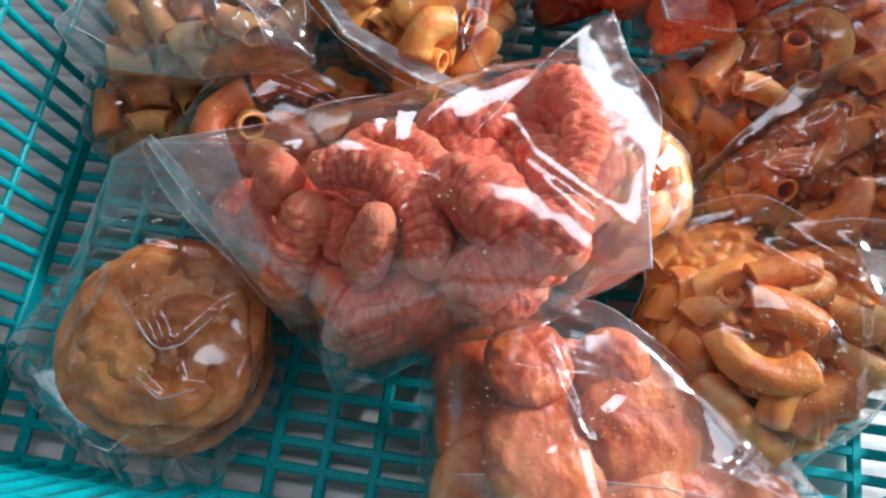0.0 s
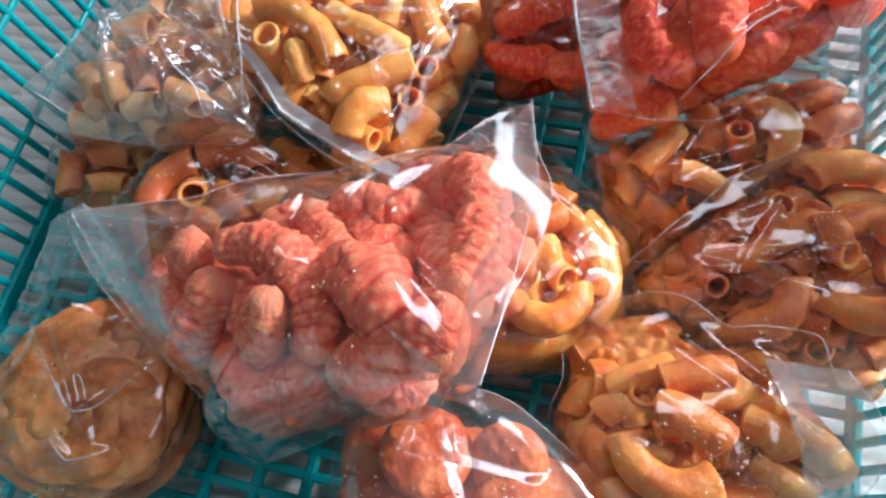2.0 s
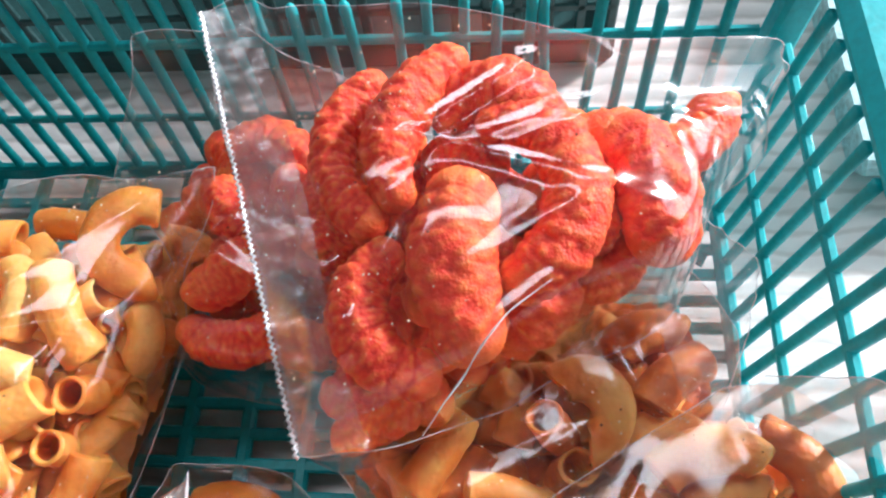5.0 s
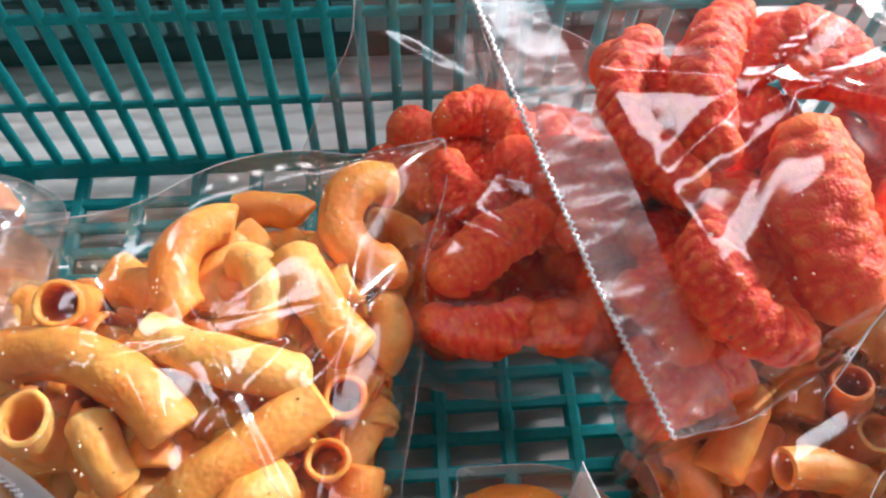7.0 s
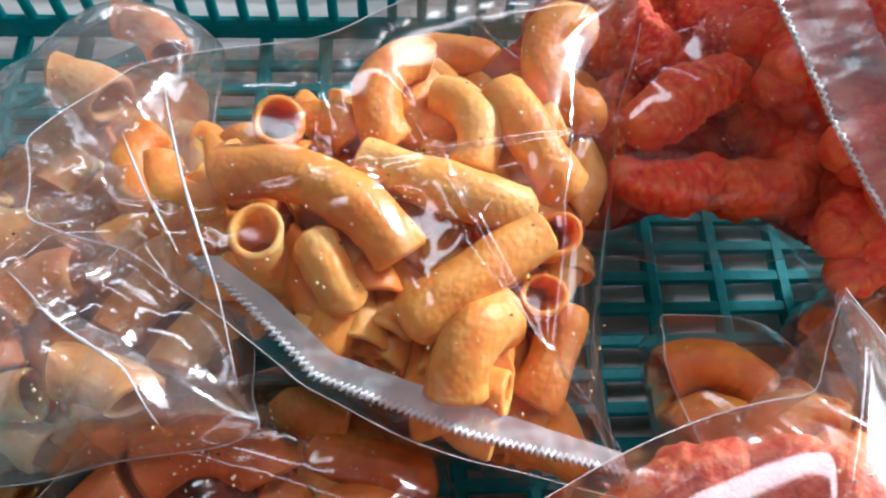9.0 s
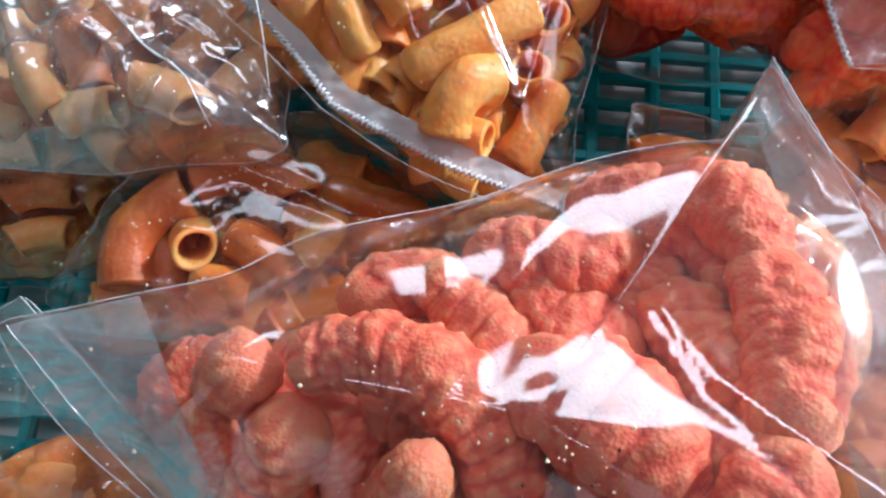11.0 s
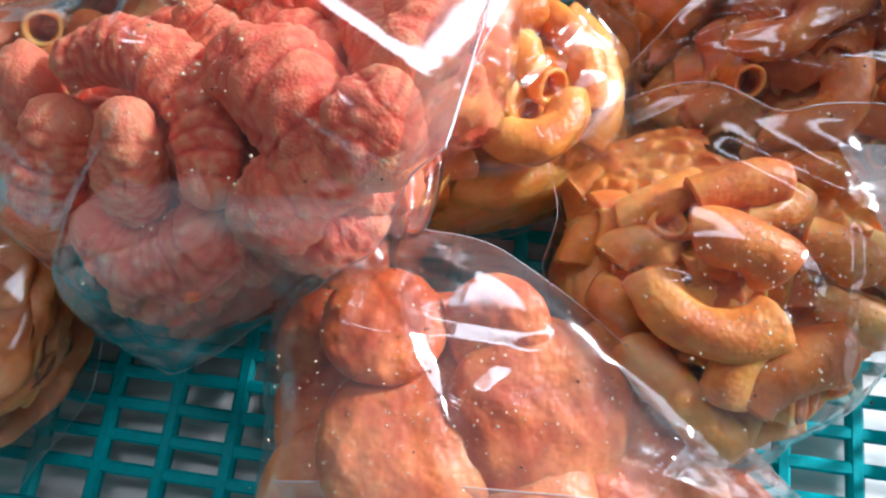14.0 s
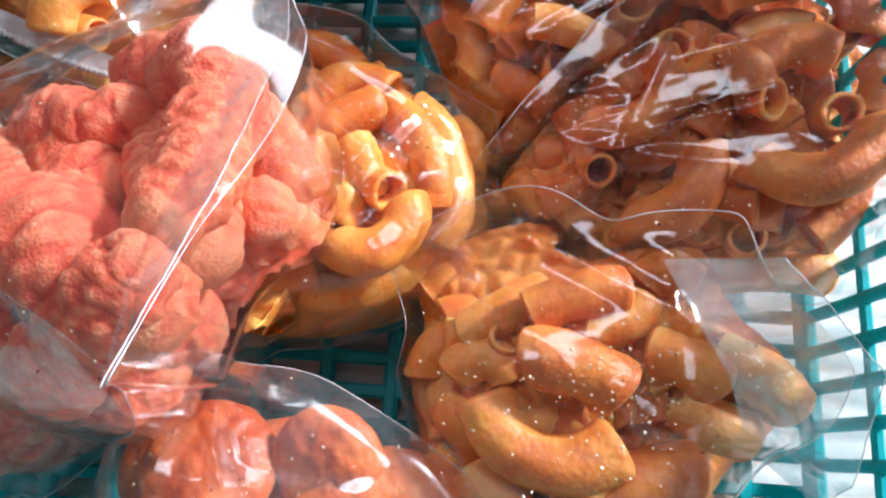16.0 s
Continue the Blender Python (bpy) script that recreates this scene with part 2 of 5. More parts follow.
def bar_mesh(name, material, length, wide, high, round_off=0.25):
    """A moulded bar along x from 0 to length, centred on y and z, with chamfered long edges."""
    bm = bmesh.new()
    c = round_off * min(wide, high)
    w, h = wide / 2, high / 2
    ring = [(w, h - c), (w - c, h), (-w + c, h), (-w, h - c), (-w, -h + c), (-w + c, -h), (w - c, -h), (w, -h + c)]
    ends = [[bm.verts.new((x, y, z)) for y, z in ring] for x in (0, length)]
    for i in range(8):
        bm.faces.new((ends[0][i], ends[0][i - 1], ends[1][i - 1], ends[1][i]))
    bm.faces.new(ends[0])
    bm.faces.new(ends[1][::-1])
    bmesh.ops.recalc_face_normals(bm, faces=bm.faces)
    me = mesh_of(name, bm, material)
    for f in me.polygons:
        f.use_smooth = False
    return me


def along(a, b, up=(0, 0, 1)):
    """The pose whose x axis runs from a to b."""
    a, x = Vector(a), (Vector(b) - Vector(a)).normalized()
    y = Vector(up).cross(x).normalized()
    z = x.cross(y)
    return Matrix.Translation(a) @ Matrix((x, y, z)).transposed().to_4x4()


# ---- the board under everything, and an unseen plain shell added round it ----
bm = bmesh.new()
bmesh.ops.create_grid(bm, x_segments=2, y_segments=2, size=3.0)
ground = tagged(new("ground", mesh_of("ground", bm, BOARD)), "pale painted board with wavy grain under the basket", "table top", kind="structure")
ground.location.z = -0.011


def shell(name, label, category, *boxes):
    """A plain wall or ceiling out of blocks that butt against one another, each by its two corners."""
    bm = bmesh.new()
    for lo, hi in boxes:
        size = [b - a for a, b in zip(lo, hi)]
        bmesh.ops.create_cube(bm, size=1, matrix=Matrix.Translation([(a + b) / 2 for a, b in zip(lo, hi)]) @ Matrix.Diagonal((*size, 1)))
    me = mesh_of(name, bm, SHELL)
    for f in me.polygons:
        f.use_smooth = False
    return tagged(new(name, me), label, category, kind="structure")


# Unseen roof and walls added only to shape light and reflections
S, TOP, T = 1.6, 1.3, 0.05
shell("ceiling", "unseen dark roof added to shape the light, with an open strip", "ceiling",
      ((-S, -S, TOP), (S, 0.28, TOP + T)), ((-S, 0.52, TOP), (S, S, TOP + T)), ((-S, 0.28, TOP), (-0.62, 0.52, TOP + T)), ((0.50, 0.28, TOP), (S, 0.52, TOP + T)))
shell("wall_north", "unseen dark wall added to shape the light, with a wide opening", "wall", ((-S, S, -0.011), (S, S + T, 0.14)), ((-S, S, 0.70), (S, S + T, TOP)),
      ((-S, S, 0.14), (-0.80, S + T, 0.70)), ((1.00, S, 0.14), (S, S + T, 0.70)))
shell("wall_south", "unseen dark wall added to shape the light, with a low wide opening", "wall", ((-S, -S - T, -0.011), (S, -S, 0.16)), ((-S, -S - T, 1.18), (S, -S, TOP)),
      ((-S, -S - T, 0.16), (-1.34, -S, 1.18)), ((1.34, -S - T, 0.16), (S, -S, 1.18)))
shell("wall_west", "unseen dark wall added to shape the light", "wall", ((-S - T, -S, -0.011), (-S, S, TOP)))
shell("wall_east", "unseen low sill and header added at the open side", "wall", ((S, -S, -0.011), (S + T, S, 0.06)), ((S, -S, 1.16), (S + T, S, TOP)))

# ---- the basket ----
X0, X1, Y0, Y1 = -0.166, 0.187, -0.158, 0.141
HIGH, FLARE = 0.089, 0.010
basket = thing("basket", "teal plastic basket with slatted sides and a grid floor", "basket", at=(0.01, -0.01, 0))


def basket_part(name, me, pose_matrix, label=""):
    ob = part(name, me, None, basket, label)
    ob.matrix_parent_inverse = basket.matrix_basis.inverted()
    ob.matrix_basis = pose_matrix
    return ob


basket.matrix_basis = Matrix.Translation((0.01, -0.01, 0))
row_me = bar_mesh("floor_bar", TEAL, X1 - X0, 0.0040, 0.0030)
col_me = bar_mesh("floor_rib", TEAL, Y1 - Y0, 0.0046, 0.0042)
for k in range(-4, 27):
    y = -0.1156 + 0.0098 * k
    if Y0 + 0.004 < y < Y1 - 0.004:
        basket_part("floor_bar", row_me, along((X0, y, -0.0017), (X1, y, -0.0017)))
for k in range(-5, 12):
    x = -0.0518 + 0.0202 * k
    if X0 + 0.005 < x < X1 - 0.005:
        basket_part("floor_rib", col_me, along((x, Y0, -0.0021), (x, Y1, -0.0021), (0, 0, 1)))
brace_me = bar_mesh("corner_brace", TEAL, 0.062, 0.0042, 0.0034)
for cx, cy, dx, dy in ((X1, Y0, -1, 1), (X0, Y0, 1, 1), (X1, Y1, -1, -1), (X0, Y1, 1, -1)):
    a = Vector((cx + 0.055 * dx, cy + 0.004 * dy, -0.0016))
    b = Vector((cx + 0.004 * dx, cy + 0.036 * dy, -0.0016))
    basket_part("corner_brace", brace_me, along(b, a))


def wall_point(side, s, z):
    """A point of a side wall: s along the wall, at the height z; the walls lean outwards."""
    f = FLARE * z / 0.1
    return {"back": (s, Y1 + f, z), "front": (s, Y0 - f, z), "left": (X0 - f, s, z), "right": (X1 + f, s, z)}[side]


OUT = {"back": (0, 1, 0), "front": (0, -1, 0), "left": (-1, 0, 0), "right": (1, 0, 0)}


def slat_mesh(length, tip):
    bm = bmesh.new()
    w, d = 0.0018, 0.0018
    rings = [(0, 1), (length * 0.5, 0.97), (length * 0.93, 0.95)] + ([(length * 0.955, 1.05), (length * 0.985, 0.85), (length, 0.35)] if tip else [(length, 1.0)])
    loops = []
    for x, k in rings:
        loops.append([bm.verts.new((x, w * k * math.cos(a), d * k * math.sin(a))) for a in [2 * math.pi * (i + 0.5) / 8 for i in range(8)]])
    for p, q in zip(loops, loops[1:]):
        for i in range(8):
            bm.faces.new((p[i - 1], p[i], q[i], q[i - 1]))
    bm.faces.new(loops[-1])
    bmesh.ops.recalc_face_normals(bm, faces=bm.faces)
    return mesh_of("slat", bm, TEAL)


slat_me, stub_me = slat_mesh(HIGH * 1.004, False), slat_mesh(HIGH * 0.96, True)
BROKEN = (0.045, 0.158)
for side, lo, hi in (("back", X0, X1), ("front", X0, X1), ("left", Y0, Y1), ("right", Y0, Y1)):
    count = round((hi - lo) / 0.0099)
    for i in range(1, count):
        s = lo + (hi - lo) * i / count
        stub = side == "back" and BROKEN[0] < s < BROKEN[1]
        m = along(wall_point(side, s, 0), wall_point(side, s, HIGH), OUT[side])
        if stub:
            m = m @ pose(0, 0, 0, 0, random.uniform(-2, 2), random.uniform(-3, 3)) @ Matrix.Diagonal((random.uniform(0.93, 1.0), 1, 1, 1))
        basket_part("slat", stub_me if stub else slat_me, m)
    for z, wide, high in ((0.033, 0.0026, 0.0026), (0.066, 0.0028, 0.0030), (0.0035, 0.0038, 0.0085)):
        a, b = Vector(wall_point(side, lo, z)), Vector(wall_point(side, hi, z))
        basket_part("rail" if z > 0.01 else "base_rail", bar_mesh("rail", TEAL, (b - a).length, wide, high), along(a, b))
    for lo2, hi2 in ((lo, BROKEN[0]), (BROKEN[1], hi)) if side == "back" else ((lo, hi),):
        a, b = Vector(wall_point(side, lo2 - (0.02 if lo2 == lo else 0), HIGH + 0.004)), Vector(wall_point(side, hi2 + (0.02 if hi2 == hi else 0), HIGH + 0.004))
        shift = Vector(OUT[side]) * 0.0095
        basket_part("rim", bar_mesh("rim", TEAL, (b - a).length, 0.022, 0.008, 0.4), along(a + shift, b + shift))
for cx, cy, dx, dy in ((X0, Y0, -1, -1), (X1, Y0, 1, -1), (X0, Y1, -1, 1), (X1, Y1, 1, 1)):
    f = FLARE * 0.9
    basket_part("corner_post", bar_mesh("corner_post", TEAL, HIGH, 0.011, 0.011, 0.4), along((cx, cy, 0), (cx + f * dx, cy + f * dy, HIGH), (dx, dy, 0)))

# ---- snack pieces ----
def grid_mesh(name, rows, material, closed_u=True, caps=False):
    """A mesh from rows of points, each row a ring."""
    n, verts, faces = len(rows[0]), [p for row in rows for p in row], []
    for j in range(len(rows) - 1):
        for i in range(n if closed_u else n - 1):
            k = (i + 1) % n
            faces.append((j * n + i, j * n + k, (j + 1) * n + k, (j + 1) * n + i))
    if caps:
        for j, flip in ((0, True), (len(rows) - 1, False)):
            verts.append(tuple(np.mean(np.array(rows[j]), axis=0)))
            c = len(verts) - 1
            for i in range(n):
                a, b = j * n + i, j * n + (i + 1) % n
                faces.append((c, b, a) if flip else (c, a, b))
    me = bpy.data.meshes.new(name)
    me.from_pydata(verts, [], faces)
    me.materials.append(material)
    me.polygons.foreach_set("use_smooth", [True] * len(me.polygons))
    me.update()
    return me


def arc_frames(chord, arc, steps):
    """Points and side directions along an arc with that chord on the x axis, bulging to +y by arc degrees."""
    a = radians(max(abs(arc), 0.5)) * (1 if arc >= 0 else -1)
    rad = chord / (2 * math.sin(abs(a) / 2))
    out = []
    for i in range(steps + 1):
        s = i / steps - 0.5
        th = s * abs(a)
        x, y = rad * math.sin(th), rad * (math.cos(th) - math.cos(abs(a) / 2))
        out.append((Vector((x, y * (1 if a > 0 else -1), 0)), Vector((math.sin(th), math.cos(th) * (1 if a > 0 else -1), 0)), s))
    return out, abs(rad * a)


def lumps(p, seed, scale):
    return noise.noise(Vector(p) * scale + Vector((seed * 7.3, seed * 3.1, seed * 1.7)))


def macaroni_mesh(chord, arc, r, material, seed):
    """A curved hollow tube with a wall, oblique ends and a slightly blistered skin."""
    frames, length = arc_frames(chord, arc, max(8, min(26, int(abs(arc) / 9) + 9)))
    n, rng = 26, random.Random(seed)
    cut = [rng.uniform(-0.32, 0.32), rng.uniform(-0.32, 0.32)]
    squash = rng.uniform(0.9, 1.0)
    outer, inner = [], []
    for p, side, s in frames:
        tangent = side.cross(Vector((0, 0, 1))).normalized()
        if tangent.x < 0:
            tangent = -tangent
        k = max(0, abs(s) * 2 - 0.8) / 0.2
        flare = 1 + 0.03 * k + 0.03 * math.sin(7 * s + seed)
        ro, ri = [], []
        for i in range(n):
            th = 2 * math.pi * i / n
            d = side * math.cos(th) + Vector((0, 0, squash * math.sin(th)))
            slant = tangent * (cut[0 if s < 0 else 1] * math.cos(th) * r * k)
            q = p + d * r * flare
            bump_by = 0.15 * lumps(q, seed, 0.6 / r) + 0.06 * lumps(q, seed + 5, 1.7 / r) + 0.025 * lumps(q, seed + 2, 5.0 / r)
            ro.append(q + d * r * bump_by + slant)
            ri.append(p + d * r * flare * (0.73 + 0.7 * bump_by) + slant)
        outer.append(ro)
        inner.append(ri)
    def lip(o, i, way):
        return [a.lerp(b, 0.5) + way * (0.16 * r) for a, b in zip(o, i)]

    first = (frames[0][0] - frames[1][0]).normalized()
    last = (frames[-1][0] - frames[-2][0]).normalized()
    rows = outer + [lip(outer[-1], inner[-1], last)] + inner[::-1] + [lip(outer[0], inner[0], first), outer[0]]
    return grid_mesh("macaroni", [[tuple(v) for v in row] for row in rows], material)


def puff_mesh(chord, arc, r, material, seed):
    """A corn curl: a bent worm with rounded ends, crosswise folds and a rough, pitted skin."""
    frames, length = arc_frames(chord, arc, max(40, min(110, int(40 + abs(arc) / 3 + chord * 800))))
    n, rng = 52, random.Random(seed)
    pitch, phase, ribbed = r * rng.uniform(0.6, 0.95), rng.uniform(0, 6), rng.choice((0.06, 0.10, 0.13))
    rows = []
    ends = r * 0.75 / max(length, 1e-6)
    full = [(p, side, s) for p, side, s in frames]
    cap_a = [(full[0][0] + (full[0][0] - full[1][0]).normalized() * r * 0.8 * math.sin(u), full[0][1], -0.5, math.cos(u)) for u in (1.45, 1.15, 0.8, 0.4)]
    cap_b = [(full[-1][0] + (full[-1][0] - full[-2][0]).normalized() * r * 0.8 * math.sin(u), full[-1][1], 0.5, math.cos(u)) for u in (0.4, 0.8, 1.15, 1.45)]
    for p, side, s, k in cap_a + [(p, side, s, 1.0) for p, side, s in full] + cap_b:
        body = 0.9 + 0.14 * math.cos(math.pi * s) + 0.05 * math.sin(5 * s + phase)
        along_s = s * length
        row = []
        for i in range(n):
            th = 2 * math.pi * i / n
            d = side * math.cos(th) + Vector((0, 0, math.sin(th)))
            q = p + d * r
            warp = 0.9 * lumps(q, seed, 0.7 / r)
            fold = abs(math.sin(math.pi * (along_s / pitch) + phase + 2.4 * warp)) ** 0.7 - 0.6
            outer_side = 0.7 + 0.3 * math.cos(th)
            shift = Vector((seed * 3.7, seed * 1.3, seed * 5.1))
            knob = 0.45 - noise.voronoi(q * (1.9 / r) + shift)[0][0]
            grit = 0.4 - noise.voronoi(q * (3.4 / r) + shift)[0][0]
            bump_by = ribbed * fold * outer_side + 0.20 * lumps(q, seed, 0.9 / r) + 0.16 * knob + 0.12 * grit
            row.append(tuple(p + d * r * k * (body + bump_by)))
        rows.append(row)
    return grid_mesh("puff", rows, material, caps=True)


def cracker_mesh(r, flat, material, seed, rough=1.0):
    """A puffed round cracker with a wavy, curled rim, hollows and blisters."""
    rows, n, m = [], 72, 40
    for j in range(m + 1):
        v = max(-1.53, min(1.53, math.pi * (j / m) - math.pi / 2))
        row = []
        for i in range(n):
            th = 2 * math.pi * i / n
            c = math.cos(v) ** 0.85
            p = Vector((c * math.cos(th), c * math.sin(th), 0))
            shape = 1 + 0.05 * lumps((math.cos(th), math.sin(th), 0), seed, 1.0) + 0.02 * lumps((math.cos(th), math.sin(th), 0), seed, 4.0)
            top = Vector((p.x, p.y, math.copysign(0.6, v)))
            thick = flat * math.sin(v) * (1 + 0.22 * lumps(top, seed + 1, 1.6))
            fold = 0.15 * rough * (0.5 - abs(lumps(top, seed + 6, 3.0)) * 2.4)
            blister = 0.03 * lumps(top, seed + 8, 5.5)
            lift = 0.30 * rough * lumps((p.x, p.y, 0), seed + 2, 1.5) * c * c
            row.append(((p.x * shape) * r, (p.y * shape) * r, (thick + lift + (fold + blister) * math.copysign(1, v) * c ** 0.2) * r))
        rows.append(row)
    return grid_mesh("cracker", rows, material, caps=True)


SEED = [11]


def next_seed():
    SEED[0] += 1
    return SEED[0]


class Bag:
    """A clear bag of snacks: a thing with its pieces, film, seals and crumbs as parts."""

    def __init__(self, label, group, maker, material, rim):
        self.rim = [Vector(p) for p in rim]
        self.mid = sum(self.rim, Vector()) / len(self.rim)
        self.maker, self.material, self.laid, self.shared = maker, material, [], []
        self.thing = thing("snack_bag", label, "snack bag", group, (self.mid.x, self.mid.y, 0))
        self.thing.matrix_basis = Matrix.Translation((self.mid.x, self.mid.y, 0))

    def put(self, name, me, m, label=""):
        ob = part(name, me, None, self.thing, label)
        ob.matrix_parent_inverse = self.thing.matrix_basis.inverted()
        ob.matrix_basis = m
        return ob

    def lay(self, a, b, arc, r, roll=None):
        """One piece from a to b, bulging to its left by arc degrees; r in millimetres."""
        a, b, seed = Vector(a), Vector(b), next_seed()
        x = (b - a).normalized()
        up = Vector((0, 0, 1)) if abs(x.z) < 0.96 else Vector((0, 1, 0))
        y = up.cross(x).normalized()
        m = Matrix.Translation((a + b) / 2) @ Matrix((x, y, x.cross(y))).transposed().to_4x4()
        m = m @ pose(0, 0, 0, random.Random(seed).uniform(-14, 14) if roll is None else roll)
        chord = (b - a).length
        if self.maker is macaroni_mesh:
            r *= 0.9
            arc *= 1.7 if 8 < abs(arc) < 65 else 1.0
            chord *= 1.15 if abs(x.z) < 0.5 and chord < 0.022 else 1.0
        else:
            r *= 1.14
        me = self.maker(chord, arc, r / 1000, self.material, seed)
        self.shared.append((me, r / 1000))
        self.laid.append((self.put(me.name.split(".")[0], me, m), (a + b) / 2, r / 1000))

    def bend(self, a, via, b, r):
        """One piece along the arc from a through via to b; r in millimetres."""
        a, via, b, seed = Vector(a), Vector(via), Vector(b), next_seed()
        x, chord = (b - a).normalized(), (b - a).length
        rise = via - a - x * (via - a).dot(x)
        arc = math.degrees(4 * math.atan2(2 * rise.length, chord))
        y = rise.normalized() if rise.length > 0.0004 else Vector((0, 0, 1) if abs(x.z) < 0.9 else (0, 1, 0)).cross(x).normalized()
        m = Matrix.Translation((a + b) / 2) @ Matrix((x, y, x.cross(y))).transposed().to_4x4()
        me = self.maker(chord, max(arc, 3), r / 1000, self.material, seed)
        self.shared.append((me, r / 1000))
        self.laid.append((self.put(me.name.split(".")[0], me, m), via.lerp((a + b) / 2, 0.3), r / 1000))

    def inside(self, x, y, share):
        """Whether a place lies well inside the rim: the rim drawn in towards the middle by the share."""
        hit = False
        ring = [((q.x - self.mid.x) * share + self.mid.x, (q.y - self.mid.y) * share + self.mid.y) for q in self.rim]
        for (ax, ay), (bx, by) in zip(ring, ring[1:] + ring[:1]):
            if (ay > y) != (by > y) and x < (bx - ax) * (y - ay) / (by - ay) + ax:
                hit = not hit
        return hit

    def fill(self, count, low=0.006, share=0.9):
        """More pieces under and between those on top, down to the floor."""
        rng = random.Random(next_seed())
        tops = [(c, r) for _, c, r in self.laid]
        xs, ys = [q.x for q in self.rim], [q.y for q in self.rim]
        small = sorted(self.shared, key=lambda mr: max(v.co.x for v in mr[0].vertices))[: max(4, len(self.shared) * 2 // 3)]
        made, tries = 0, 0
        while made < count and tries < 3000:
            tries += 1
            x, y = rng.uniform(min(xs), max(xs)), rng.uniform(min(ys), max(ys))
            me, r = rng.choice(small)
            if not self.inside(x, y, share):
                continue
            near = sorted(tops, key=lambda cr: (cr[0].x - x) ** 2 + (cr[0].y - y) ** 2)[:3]
            gap = math.hypot(near[0][0].x - x, near[0][0].y - y)
            if gap > 0.03:
                continue
            top = min(c.z for c, _ in near[:2])
            z = top - rng.choice((1.3, 1.8, 2.6, 3.6)) * r - 0.15 * gap
            if z < low:
                z = rng.uniform(low, max(low + 0.001, top - r))
            m = Matrix.Translation((x, y, z)) @ pose(0, 0, 0, rng.uniform(-20, 20), rng.uniform(-20, 20), rng.uniform(0, 360))
            reach = max(math.hypot(v.co.x, v.co.y) for v in me.vertices)
            corners = [m @ Vector((reach * k, 0, 0)) for k in (-0.8, 0.8)]
            if not all(self.inside(q.x, q.y, 1.02) for q in corners):
                continue
            self.laid.append((self.put(me.name.split(".")[0], me, m), Vector((x, y, z)), r))
            made += 1

    def heights(self):
        """The tops and bottoms of the pieces, on a fine plan grid."""
        cell = 0.0012
        xs = [p.x for p in self.rim]
        ys = [p.y for p in self.rim]
        ox, oy = min(xs) - 0.02, min(ys) - 0.02
        nx, ny = int((max(xs) - ox + 0.02) / cell), int((max(ys) - oy + 0.02) / cell)
        top, low = np.full((nx, ny), -1.0), np.full((nx, ny), 1.0)
        for ob, _, _ in self.laid:
            co = np.empty(len(ob.data.vertices) * 3)
            ob.data.vertices.foreach_get("co", co)
            w = np.array(ob.matrix_basis)
            co = co.reshape(-1, 3) @ w[:3, :3].T + w[:3, 3]
            ix, iy = ((co[:, 0] - ox) / cell).astype(int).clip(0, nx - 1), ((co[:, 1] - oy) / cell).astype(int).clip(0, ny - 1)
            np.maximum.at(top, (ix, iy), co[:, 2])
            np.minimum.at(low, (ix, iy), co[:, 2])
        for _ in range(2):
            for ax in (0, 1):
                top = np.maximum(top, np.maximum(np.roll(top, 1, ax), np.roll(top, -1, ax)))
                low = np.minimum(low, np.minimum(np.roll(low, 1, ax), np.roll(low, -1, ax)))
        return top, low, ox, oy, cell

    def wrap(self, creases=7, crease_high=0.0011, slack=0.0, rings=54, turns=230, material=None, swell=3, rumple=0.0011, depth=0.020, smooth=30):
        """The film, drawn tight over the pieces from its rim, above and below them, with a few sharp creases."""
        rng = random.Random(next_seed())
        pts = self.rim + [self.rim[0]]
        length = [0.0]
        for p, q in zip(pts, pts[1:]):
            length.append(length[-1] + (q - p).length)
        edge = np.array([[np.interp(length[-1] * i / turns, length, [p[k] for p in pts]) for k in range(3)] for i in range(turns)])
        for _ in range(2):
            edge = 0.5 * edge + 0.25 * np.roll(edge, 1, 0) + 0.25 * np.roll(edge, -1, 0)
        mid = np.array(self.mid)
        held = np.zeros(720)
        for ob, _, _ in self.laid:
            co = np.empty(len(ob.data.vertices) * 3)
            ob.data.vertices.foreach_get("co", co)
            w = np.array(ob.matrix_basis)
            co = co.reshape(-1, 3) @ w[:3, :3].T + w[:3, 3] - mid
            ang = ((np.arctan2(co[:, 1], co[:, 0]) / (2 * np.pi) * 720).astype(int)) % 720
            np.maximum.at(held, ang, np.hypot(co[:, 0], co[:, 1]) + 0.0025)
        for _ in range(4):
            held = np.maximum(held, 0.5 * (np.roll(held, 1) + np.roll(held, -1)))
        rel = edge[:, :2] - mid[:2]
        need = held[((np.arctan2(rel[:, 1], rel[:, 0]) / (2 * np.pi) * 720).astype(int)) % 720] / np.hypot(rel[:, 0], rel[:, 1])
        need = np.maximum(need, 1)
        need = np.max([np.roll(need, k) for k in range(-5, 6)], axis=0)
        for _ in range(24):
            need = 0.5 * need + 0.25 * (np.roll(need, 1) + np.roll(need, -1))
        edge[:, :2] = mid[:2] + rel * need[:, None]
        share = (np.arange(rings + 1) / rings) ** 0.85
        plan = mid[None, None, :2] + share[:, None, None] * (edge[None, :, :2] - mid[None, None, :2])
        top, low, ox, oy, cell = self.heights()
        ix, iy = ((plan[..., 0] - ox) / cell).astype(int).clip(0, top.shape[0] - 1), ((plan[..., 1] - oy) / cell).astype(int).clip(0, top.shape[1] - 1)
        over, under = top[ix, iy] + 0.0005, np.maximum(low[ix, iy] - 0.0005, 0.0012)
        over[-1], under[-1] = -1, 1
        held_in = over.copy()
